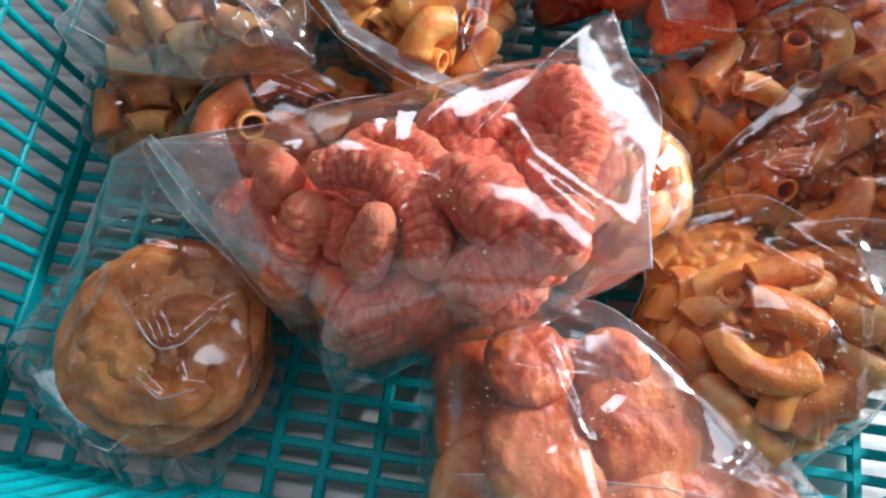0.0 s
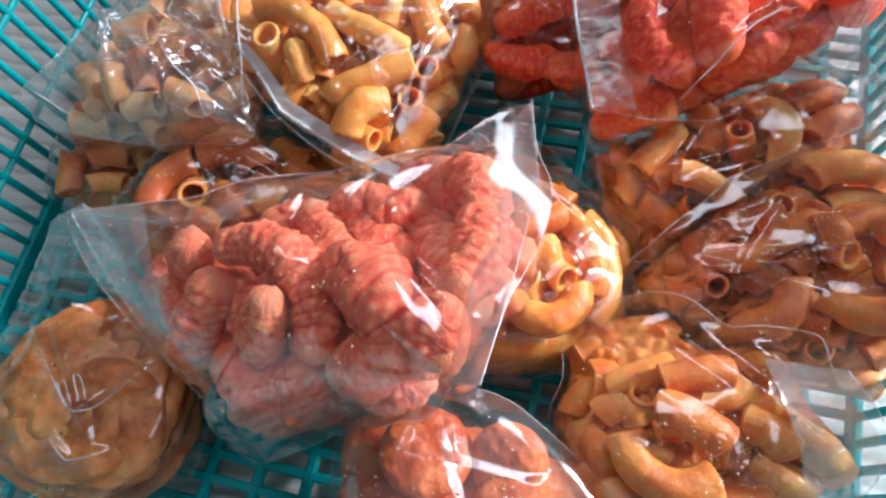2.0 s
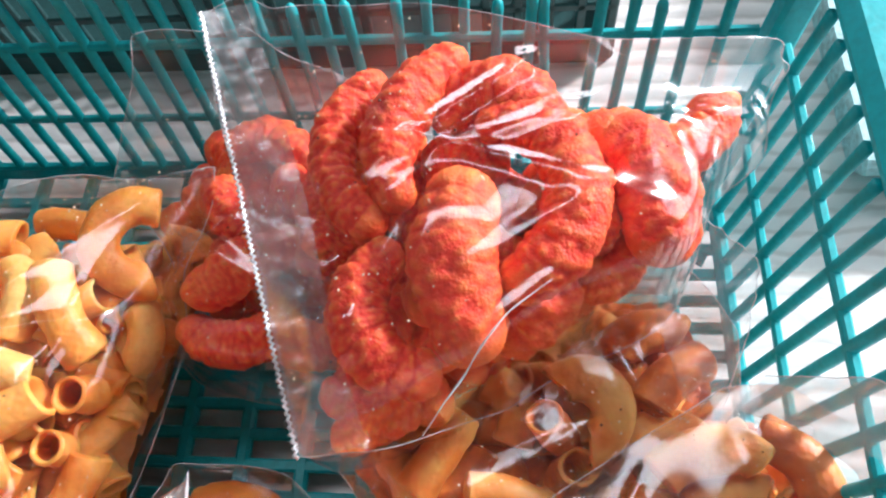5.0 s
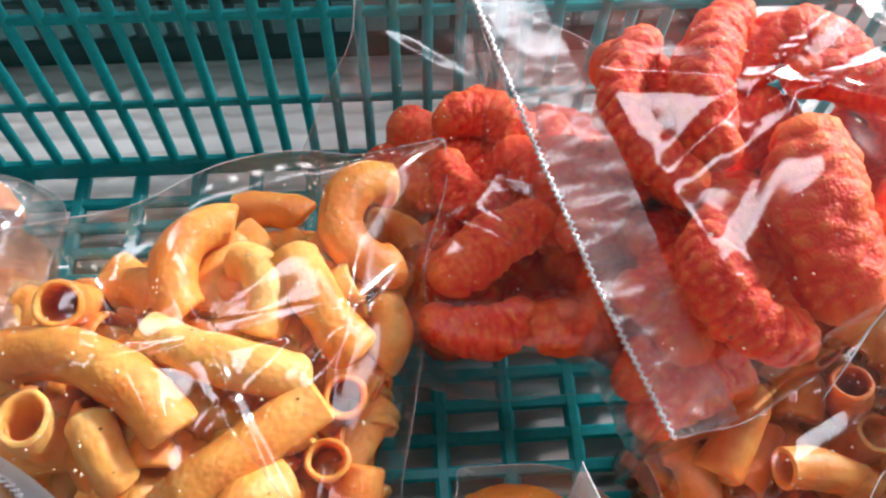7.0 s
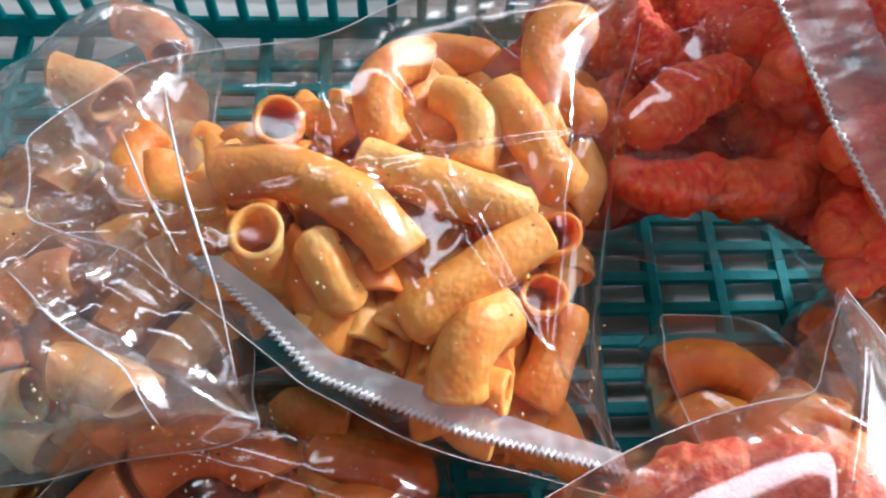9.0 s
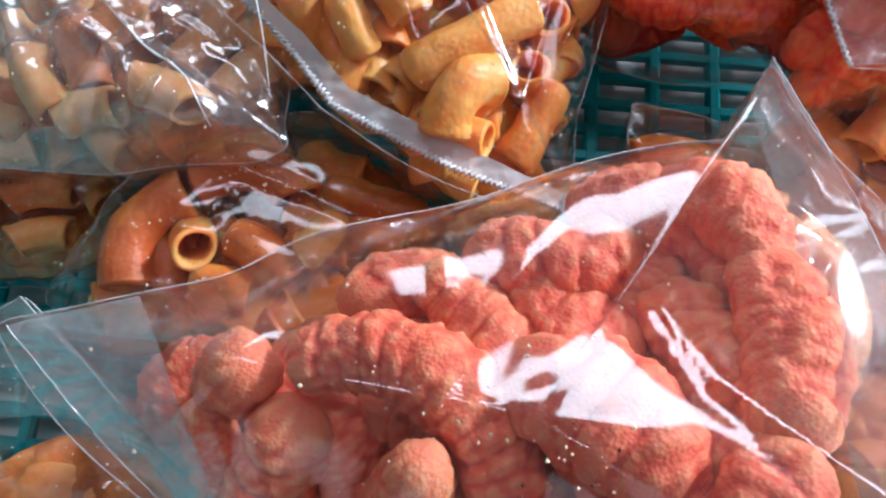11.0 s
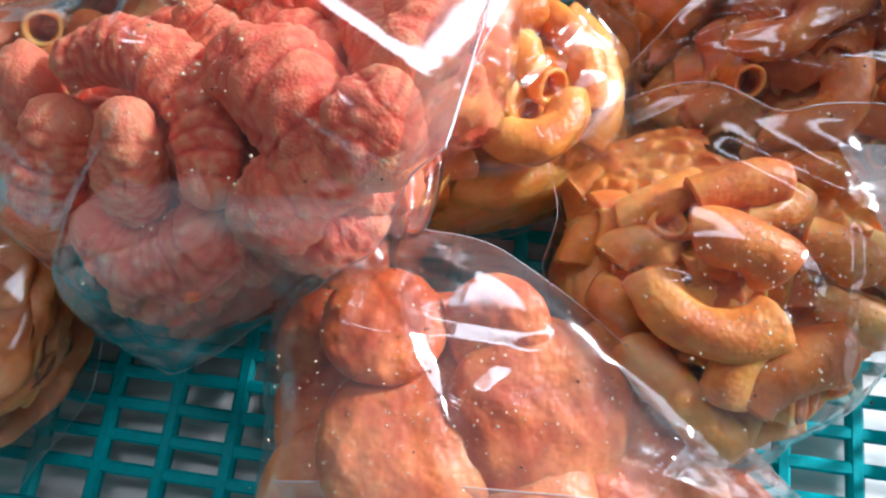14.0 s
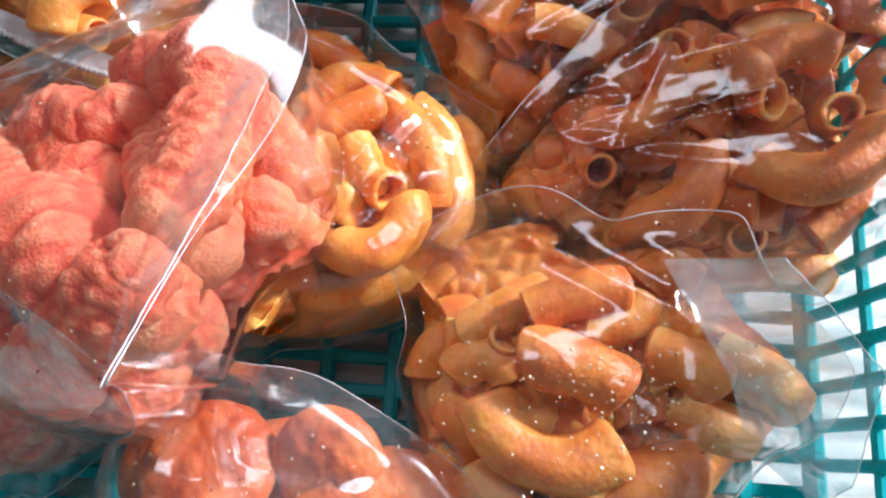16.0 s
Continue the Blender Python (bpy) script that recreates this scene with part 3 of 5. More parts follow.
        for _ in range(1):
            held_in[1:-1] = np.maximum(held_in[1:-1], np.maximum(np.maximum(np.roll(held_in, 1, 1), np.roll(held_in, -1, 1))[1:-1], np.maximum(held_in[:-2], held_in[2:])))
        flat = np.repeat(edge[None, :, 2], rings + 1, 0)
        sheets = []
        for wall, pick, z in ((over, np.maximum, flat.copy()), (under, np.minimum, flat.copy())):
            z = pick(z, wall)
            if pick is np.maximum:
                for _ in range(swell):
                    wall[:-1] = np.maximum(wall[:-1], np.maximum(np.roll(wall, 1, 1), np.roll(wall, -1, 1))[:-1] - 0.0004)
                    wall[1:-1] = np.maximum(wall[1:-1], np.maximum(wall[:-2], wall[2:]) - 0.0004)
                wall[-1] = -1
                z = np.maximum(z, edge[None, :, 2] + (over.max() - edge[None, :, 2]) * (1 - share[:, None] ** 2))
            z[-1] = edge[:, 2]
            for _ in range(900):
                s = 0.25 * (np.roll(z, 1, 1)[1:-1] + np.roll(z, -1, 1)[1:-1] + z[:-2] + z[2:])
                z[1:-1] = pick(s, wall[1:-1])
                z[0] = pick(z[1].mean(), wall[0])
            for _ in range(smooth if pick is np.maximum else 0):
                z[1:-1] = 0.5 * z[1:-1] + 0.125 * (np.roll(z, 1, 1)[1:-1] + np.roll(z, -1, 1)[1:-1] + z[:-2] + z[2:])
                z[0] = z[1].mean()
            sheets.append(np.maximum(z, 0.001))
        for j in range(1, 18):
            wave = np.fft.rfft(sheets[0][j])
            wave[2 + j // 2 :] = 0
            sheets[0][j] = np.fft.irfft(wave, turns)
        sheets[0][0] = sheets[0][1].mean()
        self.settle(plan, sheets[0] - depth, sheets[1] + 0.0008, (held_in > 0) & (sheets[0] - sheets[1] > depth + 0.004))
        lift = np.zeros_like(sheets[0])
        for _ in range(creases):
            k, j = rng.randrange(turns), rng.randrange(turns)
            a, b = edge[k, :2], plan[rng.randrange(rings // 3, rings - 4), j]
            d = (b - a) / max(np.linalg.norm(b - a), 1e-6)
            rel = plan - a
            t, off = rel @ d, np.abs(rel[..., 0] * d[1] - rel[..., 1] * d[0])
            span = np.linalg.norm(b - a)
            wide = rng.uniform(0.002, 0.005)
            lift += rng.uniform(0.5, 1.3) * crease_high * np.clip(1 - off / wide, 0, 1) * np.clip(np.minimum(t, span - t) / 0.01, 0, 1)
        soft = np.array([[0.5 - 1.6 * abs(noise.noise(Vector((x * 26, y * 26, self.mid.z * 90)))) - 0.5 * abs(noise.noise(Vector((x * 62, y * 62, 3 + self.mid.z * 90)))) for x, y in row] for row in plan]) * rumple
        fade = (1 - share ** 6)[:, None]
        sheets[0] = sheets[0] + (lift + soft + 0.0006 + slack) * fade
        verts, faces = [], []
        for z in sheets:
            verts += [(x, y, h) for row, hs in zip(plan, z) for (x, y), h in zip(row, hs)]
        off2 = (rings + 1) * turns
        for base, flip in ((0, False), (off2, True)):
            for j in range(rings):
                for i in range(turns):
                    k = (i + 1) % turns
                    f = (base + j * turns + i, base + (j + 1) * turns + i, base + (j + 1) * turns + k, base + j * turns + k)
                    faces.append(f)
        me = bpy.data.meshes.new("film")
        me.from_pydata(verts, [], faces)
        me.materials.append(material or FILM)
        me.polygons.foreach_set("use_smooth", [True] * len(me.polygons))
        self.film, self.sheet = me, off2
        self.cover = self.put("film", me, Matrix(), "clear glossy plastic film")
        # Milky thread round the rim paints the light that the fold catches
        line = [Vector((x, y, h)) for x, y, h in edge] + [Vector(edge[0])]
        rings = []
        for i, q in enumerate(line):
            d = (line[(i + 1) % turns] - line[(i - 1) % turns]).normalized()
            s = d.cross(Vector((0, 0, 1))).normalized()
            u = s.cross(d)
            thin = 0.00011 + 0.00007 * noise.noise(q * 160)
            rings.append([tuple(q + (s * math.cos(a) + u * math.sin(a)) * thin) for a in (0, 1.57, 3.14, 4.71)])
        part("fold_line", grid_mesh("fold_line", rings, EDGE_FILM), None, self.cover, "fine painted glint along the film's fold")
        self.skin = [(x, y, h) for row, hs in zip(plan[2:-3], sheets[0][2:-3]) for (x, y), h in zip(row, hs)]

    def settle(self, plan, top, low, full):
        """A lumpy core added in place of the deeper pieces, to close the gaps between and below the whole ones."""
        turns, index, verts, faces = plan.shape[1], {}, [], []
        if not full.any():
            return

        def corner(j, i, lower):
            if (j, i, lower) not in index:
                x, y = plan[j, i]
                if lower:
                    z = float(low[j, i])
                else:
                    bits = noise.voronoi(Vector((x * 190, y * 190, self.mid.x * 50)))[0]
                    z = max(float(top[j, i]) + 0.0035 * (bits[1] - bits[0] - 0.4), float(low[j, i]) + 0.001)
                index[(j, i, lower)] = len(verts)
                verts.append((x, y, z))
            return index[(j, i, lower)]

        for j in range(plan.shape[0] - 4):
            for i in range(turns):
                k = (i + 1) % turns
                if full[j, i] and full[j + 1, i] and full[j, k] and full[j + 1, k]:
                    for lower in (False, True):
                        f = [corner(j, i, lower), corner(j + 1, i, lower), corner(j + 1, k, lower), corner(j, k, lower)]
                        faces.append(f)
        me = bpy.data.meshes.new("broken_bits")
        me.from_pydata(verts, [], faces)
        me.materials.append(self.material)
        me.polygons.foreach_set("use_smooth", [True] * len(me.polygons))
        tagged(self.put("broken_bits", me, Matrix(), "lumpy core added in place of the deeper pieces"), kind="stuff")

    def crumbs(self, count, material, name="crumbs"):
        """Crumbs that cling to the inside of the film, too many to count."""
        rng = random.Random(next_seed())
        verts, faces = [], []
        for _ in range(2 * count):
            x, y, z = rng.choice(self.skin)
            x, y, s = x + rng.gauss(0, 0.0012), y + rng.gauss(0, 0.0012), 0.00012 + 0.00032 * rng.random() ** 3
            base = len(verts)
            for dx, dy, dz in ((1, 0, 0), (-1, 0, 0), (0, 1, 0), (0, -1, 0), (0, 0, 1), (0, 0, -1)):
                k = s * rng.uniform(0.6, 1.4)
                verts.append((x + dx * k, y + dy * k, z - 0.0002 + dz * k * 0.7))
            for f in ((0, 2, 4), (2, 1, 4), (1, 3, 4), (3, 0, 4), (2, 0, 5), (1, 2, 5), (3, 1, 5), (0, 3, 5)):
                faces.append(tuple(base + i for i in f))
        me = bpy.data.meshes.new(name)
        me.from_pydata(verts, [], faces)
        me.materials.append(material)
        tagged(self.put(name, me, Matrix()), kind="stuff")

    def crease(self, line, thick=0.0004):
        """A sharp ridge raised in the film along a line of plan points; a deep one has its glint painted as a milky
        tube.
        """
        co = np.empty(len(self.film.vertices) * 3)
        self.film.vertices.foreach_get("co", co)
        co = co.reshape(-1, 3)
        p, far = co[: self.sheet, :2], np.full(self.sheet, 9.0)
        for a, b in zip(line, line[1:]):
            a, b = np.array(a), np.array(b)
            t = np.clip((p - a) @ (b - a) / ((b - a) @ (b - a)), 0, 1)
            far = np.minimum(far, np.hypot(*(p - a - t[:, None] * (b - a)).T))
        co[: self.sheet, 2] += 2.6 * thick * np.clip(1 - far / 0.0034, 0, 1)
        self.film.vertices.foreach_set("co", co.ravel())
        self.film.update()
        self.skin = [tuple(v) for v in co[2 * 230 : self.sheet - 3 * 230]]
        # Only deep creases get a milky tube painted as their highlight
        if thick < 0.00055:
            return
        at = [0.0]
        for a, b in zip(line, line[1:]):
            at.append(at[-1] + math.hypot(b[0] - a[0], b[1] - a[1]))
        skin, rings, n = np.array(self.skin), [], 36
        pts = []
        for i in range(n + 1):
            x, y = (float(np.interp(at[-1] * i / n, at, [q[k] for q in line])) for k in (0, 1))
            near = np.argsort((skin[:, 0] - x) ** 2 + (skin[:, 1] - y) ** 2)[:4]
            pts.append(Vector((x, y, float(skin[near, 2].max()))))
        for k in range(3):
            pts = [pts[0]] + [(a + b * 2 + c) / 4 for a, b, c in zip(pts, pts[1:], pts[2:])] + [pts[-1]]
        for i, q in enumerate(pts):
            d = (pts[min(i + 1, n)] - pts[max(i - 1, 0)]).normalized()
            s = d.cross(Vector((0, 0, 1))).normalized()
            u = s.cross(d)
            w = 0.26 * thick * (0.25 + 0.75 * math.sin(math.pi * min(max(i / n, 0.03), 0.97))) * (1 + 0.5 * noise.noise(q * 300))
            rings.append([tuple(q + s * math.cos(a) * w * 1.6 + u * math.sin(a) * w) for a in [2 * math.pi * j / 7 for j in range(7)]])
        part("crease", grid_mesh("crease", rings, EDGE_FILM, caps=True), None, self.cover, "painted glint along a sharp crease in the film")

    def seal(self, outer, inner, teeth=0.0, material=None, name="seal", bead=0.00013, ripple=0.0006, crimp=0.0):
        """A flat double strip of film between two lines, with a crimped edge; a milky bead paints its bright rim."""
        n, rng = 150, random.Random(next_seed())

        def sample(line):
            line = [Vector(p) for p in line]
            at = [0.0]
            for p, q in zip(line, line[1:]):
                at.append(at[-1] + (q - p).length)
            return [Vector([float(np.interp(at[-1] * i / n, at, [p[k] for p in line])) for k in range(3)]) for i in range(n + 1)]

        out_line, in_line = sample(outer), sample(inner)
        rows = []
        for j in range(9):
            row = []
            for i in range(n + 1):
                p = in_line[i].lerp(out_line[i], j / 8)
                way = (out_line[i] - in_line[i])
                if j == 8 and teeth:
                    p = p + way.normalized() * teeth * (1 if i % 2 else -1)
                p = p + Vector((0, 0, 0.0009 + ripple * noise.noise(p * 190) + 0.6 * ripple * noise.noise(p * 480) + crimp * (1 if (i + j // 3) % 2 else -1)))
                row.append(tuple(p))
            rows.append(row)
        me = grid_mesh(name, rows, material or SEAL_FILM, closed_u=False)
        strip = self.put(name, me, Matrix(), "milky heat-sealed edge of the bag")
        if bead:
            line = [Vector(p) for p in rows[8]]
            rings = []
            for i, p in enumerate(line):
                d = (line[min(i + 1, n)] - line[max(i - 1, 0)]).normalized()
                s = d.cross(Vector((0, 0, 1))).normalized()
                u = s.cross(d)
                rings.append([tuple(p + (s * math.cos(a) + u * math.sin(a)) * bead * rng.uniform(0.7, 1.3)) for a in (0, 1.26, 2.51, 3.77, 5.03)])
            part("cut_edge", grid_mesh("cut_edge", rings, EDGE_FILM, caps=True), None, strip, "cut edge of the film, its glint painted milky white")


def cracker(self, at, r, flat, tilt_x, tilt_y, rough=0.5):
    """A round cracker at a place, with its radius in millimetres and its tilts in degrees."""
    seed = next_seed()
    me = cracker_mesh(r / 1000, flat, self.material, seed, rough)
    self.laid.append((self.put("cracker", me, pose(*at, tilt_x, tilt_y, 47 * seed)), Vector(at), r / 1000))


Bag.cracker = cracker

# ---- the bags ----

low_bag = Bag("clear bag of brown fried macaroni at the basket floor", "bags in the basket", macaroni_mesh, MAC, [
    (-0.1523, -0.0079, 0.0300), (-0.1560, -0.0220, 0.0100), (-0.1333, -0.0194, 0.0100), (-0.1148, -0.0090, 0.0120),
    (-0.1141, 0.0090, 0.0200), (-0.1269, 0.0065, 0.0300), (-0.1459, 0.0035, 0.0350),
])
low_bag.lay((-0.1440, -0.0127, 0.0310), (-0.1417, -0.0261, 0.0270), -15, 6)
low_bag.lay((-0.1330, -0.0126, 0.0332), (-0.1183, -0.0080, 0.0312), 25, 5.5)
low_bag.lay((-0.1305, -0.0231, 0.0292), (-0.1192, -0.0192, 0.0272), 15, 5.5)
low_bag.lay((-0.1214, 0.0007, 0.0272), (-0.1112, -0.0088, 0.0272), 15, 5.5)
low_bag.lay((-0.1427, -0.0005, 0.0290), (-0.1259, 0.0018, 0.0290), 15, 6)
low_bag.fill(24)
low_bag.wrap()
low_bag.crumbs(150, CRUMB)
low_bag.crumbs(26, SPICE, "spice_specks")

elbow_bag = Bag("clear bag of orange-brown fried macaroni elbows", "bags in the basket", macaroni_mesh, MAC, [
    (-0.0571, 0.0036, 0.0500), (-0.0710, 0.0007, 0.0500), (-0.0840, -0.0064, 0.0500), (-0.0962, -0.0163, 0.0450),
    (-0.1129, -0.0365, 0.0300), (-0.1048, -0.0460, 0.0220), (-0.0800, -0.0520, 0.0150), (-0.0450, -0.0400, 0.0120),
    (-0.0200, -0.0120, 0.0150), (-0.0205, 0.0038, 0.0200), (-0.0361, 0.0130, 0.0300),
])
elbow_bag.bend((-0.0743, -0.0256, 0.0480), (-0.0776, -0.0218, 0.0420), (-0.0822, -0.0165, 0.0340), 5.5)
elbow_bag.bend((-0.0913, -0.0350, 0.0420), (-0.0919, -0.0197, 0.0430), (-0.0814, -0.0102, 0.0430), 6.6)
elbow_bag.bend((-0.0782, -0.0064, 0.0440), (-0.0661, -0.0022, 0.0450), (-0.0528, -0.0079, 0.0440), 6.4)
elbow_bag.bend((-0.0481, -0.0229, 0.0450), (-0.0454, -0.0211, 0.0460), (-0.0435, -0.0158, 0.0450), 5)
elbow_bag.bend((-0.0447, -0.0007, 0.0320), (-0.0331, -0.0055, 0.0330), (-0.0214, -0.0076, 0.0320), 5.8)
elbow_bag.bend((-0.0425, -0.0161, 0.0320), (-0.0351, -0.0138, 0.0330), (-0.0265, -0.0161, 0.0320), 5.6)
elbow_bag.bend((-0.0665, -0.0208, 0.0420), (-0.0583, -0.0243, 0.0430), (-0.0520, -0.0291, 0.0420), 5.6)
elbow_bag.bend((-0.0722, -0.0319, 0.0400), (-0.0673, -0.0332, 0.0410), (-0.0617, -0.0339, 0.0400), 5.6)
elbow_bag.bend((-0.0906, -0.0219, 0.0360), (-0.0849, -0.0276, 0.0360), (-0.0837, -0.0348, 0.0350), 6)
elbow_bag.bend((-0.0540, -0.0104, 0.0400), (-0.0496, -0.0147, 0.0400), (-0.0494, -0.0208, 0.0400), 5.6)
elbow_bag.bend((-0.0523, 0.0079, 0.0320), (-0.0453, 0.0047, 0.0330), (-0.0391, 0.0040, 0.0320), 5.6)
elbow_bag.fill(95)
elbow_bag.wrap()
elbow_bag.crumbs(150, CRUMB)
elbow_bag.crumbs(26, SPICE, "spice_specks")

pale_bag = Bag("crumpled clear bag of pale orange fried snacks", "bags in the basket", macaroni_mesh, MAC_PALE, [
    (-0.0547, 0.0002, 0.0580), (-0.0657, -0.0013, 0.0520), (-0.0989, -0.0048, 0.0500), (-0.1277, -0.0062, 0.0500),
    (-0.1457, -0.0071, 0.0550), (-0.1564, 0.0003, 0.0600), (-0.1458, 0.0152, 0.0600), (-0.1370, 0.0550, 0.0500),
    (-0.1180, 0.0870, 0.0500), (-0.0780, 0.0860, 0.0420), (-0.0700, 0.0600, 0.0450), (-0.0620, 0.0211, 0.0550),
])
pale_bag.lay((-0.0893, 0.0094, 0.0630), (-0.0766, 0.0046, 0.0630), 20, 6)
pale_bag.lay((-0.1214, 0.0180, 0.0570), (-0.1134, 0.0055, 0.0550), -30, 6)
pale_bag.lay((-0.1027, 0.0236, 0.0610), (-0.0925, 0.0295, 0.0610), 30, 6)
pale_bag.lay((-0.0711, 0.0123, 0.0570), (-0.0627, 0.0210, 0.0570), 20, 6)
pale_bag.lay((-0.0826, 0.0200, 0.0570), (-0.0723, 0.0294, 0.0590), 20, 6)
pale_bag.lay((-0.1131, 0.0254, 0.0570), (-0.1065, 0.0125, 0.0550), 15, 6)
pale_bag.lay((-0.1111, 0.0036, 0.0530), (-0.0993, 0.0068, 0.0550), 20, 6)
pale_bag.lay((-0.0671, 0.0296, 0.0570), (-0.0764, 0.0357, 0.0590), 20, 6)
pale_bag.lay((-0.0961, 0.1013, 0.0520), (-0.0840, 0.0923, 0.0520), 40, 6)
pale_bag.lay((-0.1048, 0.0800, 0.0565), (-0.0940, 0.0751, 0.0565), 20, 7)
pale_bag.lay((-0.1263, 0.0347, 0.0565), (-0.1154, 0.0392, 0.0565), 20, 7)
pale_bag.fill(80)
pale_bag.wrap(18, 0.0026, material=WRINKLED_FILM)
pale_bag.crumbs(198, CRUMB)
pale_bag.crease([(-0.0995, 0.0271), (-0.0872, 0.0157), (-0.0748, 0.0079), (-0.0690, -0.0017)], 0.0007)
pale_bag.crease([(-0.0921, 0.0276), (-0.0802, 0.0239), (-0.0710, 0.0193), (-0.0655, 0.0190)], 0.0005)
pale_bag.crease([(-0.1514, 0.0013), (-0.1410, -0.0024), (-0.1309, -0.0061)], 0.0006)
pale_bag.crumbs(26, SPICE, "spice_specks")

tube_bag = Bag("clear bag of dark orange macaroni tubes beside the basket wall", "bags in the basket", macaroni_mesh, MAC, [
    (0.0772, 0.0269, 0.0520), (0.0867, 0.0083, 0.0300), (0.0968, -0.0054, 0.0200), (0.1231, 0.0045, 0.0200),
    (0.1633, 0.0347, 0.0300), (0.1682, 0.0414, 0.0500), (0.1678, 0.0551, 0.0600), (0.1564, 0.0725, 0.0600),
    (0.1410, 0.0733, 0.0450), (0.1090, 0.0505, 0.0450),
])
tube_bag.bend((0.1241, 0.0366, 0.0530), (0.1270, 0.0351, 0.0460), (0.1304, 0.0335, 0.0380), 5.0)
tube_bag.bend((0.1289, 0.0465, 0.0490), (0.1406, 0.0435, 0.0500), (0.1367, 0.0318, 0.0460), 5.6)
tube_bag.bend((0.1058, 0.0193, 0.0470), (0.1150, 0.0190, 0.0450), (0.1272, 0.0149, 0.0400), 4.8)
tube_bag.bend((0.1029, 0.0387, 0.0450), (0.0984, 0.0290, 0.0450), (0.0921, 0.0198, 0.0420), 5.8)
tube_bag.bend((0.1145, 0.0119, 0.0370), (0.1127, 0.0119, 0.0280), (0.1106, 0.0115, 0.0180), 4.8)
tube_bag.bend((0.1332, 0.0268, 0.0430), (0.1314, 0.0262, 0.0370), (0.1292, 0.0255, 0.0300), 5)
tube_bag.bend((0.0819, 0.0287, 0.0360), (0.0892, 0.0223, 0.0360), (0.0884, 0.0128, 0.0320), 5)
tube_bag.bend((0.1518, 0.0426, 0.0460), (0.1583, 0.0502, 0.0470), (0.1654, 0.0544, 0.0450), 5.8)
tube_bag.bend((0.1437, 0.0576, 0.0430), (0.1508, 0.0618, 0.0440), (0.1601, 0.0624, 0.0430), 5.8)
tube_bag.bend((0.0972, 0.0126, 0.0310), (0.1052, 0.0086, 0.0300), (0.1120, 0.0046, 0.0280), 5)
tube_bag.bend((0.1470, 0.0373, 0.0400), (0.1539, 0.0348, 0.0400), (0.1617, 0.0394, 0.0400), 5.4)
tube_bag.bend((0.1108, 0.0480, 0.0420), (0.1169, 0.0433, 0.0420), (0.1166, 0.0328, 0.0400), 5.4)
tube_bag.fill(110)
tube_bag.wrap(8, 0.0012)
tube_bag.seal([(0.1581, 0.0829, 0.0750), (0.1752, 0.0704, 0.0700), (0.1726, 0.0567, 0.0620), (0.1679, 0.0409, 0.0520)], [(0.1422, 0.0730, 0.0550), (0.1506, 0.0691, 0.0580), (0.1536, 0.0563, 0.0560), (0.1588, 0.0417, 0.0500)], name="gathered_tail", ripple=0.003)
tube_bag.crumbs(162, CRUMB)
tube_bag.crumbs(26, SPICE, "spice_specks")

large_tube_bag = Bag("large clear bag of orange-brown macaroni tubes and elbows", "bags in the basket", macaroni_mesh, MAC, [
    (0.0910, -0.0200, 0.0360), (0.1041, -0.0100, 0.0470), (0.1244, 0.0124, 0.0550), (0.1643, 0.0381, 0.0580),
    (0.1780, 0.0375, 0.0600), (0.1885, 0.0290, 0.0600), (0.1900, 0.0124, 0.0560), (0.1895, -0.0035, 0.0500),
    (0.1875, -0.0258, 0.0450), (0.1860, -0.0330, 0.0250), (0.1662, -0.0366, 0.0100), (0.1280, -0.0327, 0.0100),
    (0.0988, -0.0280, 0.0160),
])
large_tube_bag.bend((0.1378, 0.0074, 0.0500), (0.1370, -0.0077, 0.0500), (0.1216, -0.0098, 0.0470), 5.0)
large_tube_bag.bend((0.1108, -0.0279, 0.0340), (0.1166, -0.0240, 0.0340), (0.1232, -0.0199, 0.0340), 4.3)
large_tube_bag.bend((0.1244, -0.0223, 0.0450), (0.1240, -0.0190, 0.0400), (0.1224, -0.0132, 0.0340), 4.5)
large_tube_bag.bend((0.1301, -0.0143, 0.0370), (0.1365, -0.0129, 0.0380), (0.1431, -0.0154, 0.0370), 5.2)
large_tube_bag.bend((0.1312, -0.0333, 0.0400), (0.1445, -0.0307, 0.0420), (0.1501, -0.0154, 0.0430), 6.3)
large_tube_bag.bend((0.1623, -0.0293, 0.0420), (0.1588, -0.0275, 0.0400), (0.1539, -0.0255, 0.0380), 4.6)
large_tube_bag.bend((0.1617, -0.0353, 0.0370), (0.1640, -0.0339, 0.0280), (0.1659, -0.0332, 0.0180), 5.0)
large_tube_bag.bend((0.1513, -0.0329, 0.0350), (0.1504, -0.0321, 0.0290), (0.1484, -0.0312, 0.0220), 4.6)
large_tube_bag.bend((0.1613, -0.0186, 0.0460), (0.1744, -0.0239, 0.0470), (0.1907, -0.0080, 0.0480), 6.4)
large_tube_bag.bend((0.1818, -0.0060, 0.0480), (0.1832, -0.0036, 0.0420), (0.1837, -0.0022, 0.0360), 5.2)
large_tube_bag.bend((0.1542, 0.0030, 0.0500), (0.1574, 0.0040, 0.0510), (0.1612, 0.0006, 0.0490), 5.8)
large_tube_bag.bend((0.1296, -0.0350, 0.0260), (0.1398, -0.0364, 0.0270), (0.1510, -0.0363, 0.0260), 5.4)
large_tube_bag.bend((0.1567, -0.0401, 0.0180), (0.1713, -0.0385, 0.0190), (0.1878, -0.0385, 0.0180), 6)
large_tube_bag.bend((0.1789, -0.0335, 0.0340), (0.1839, -0.0279, 0.0360), (0.1867, -0.0206, 0.0370), 5.6)
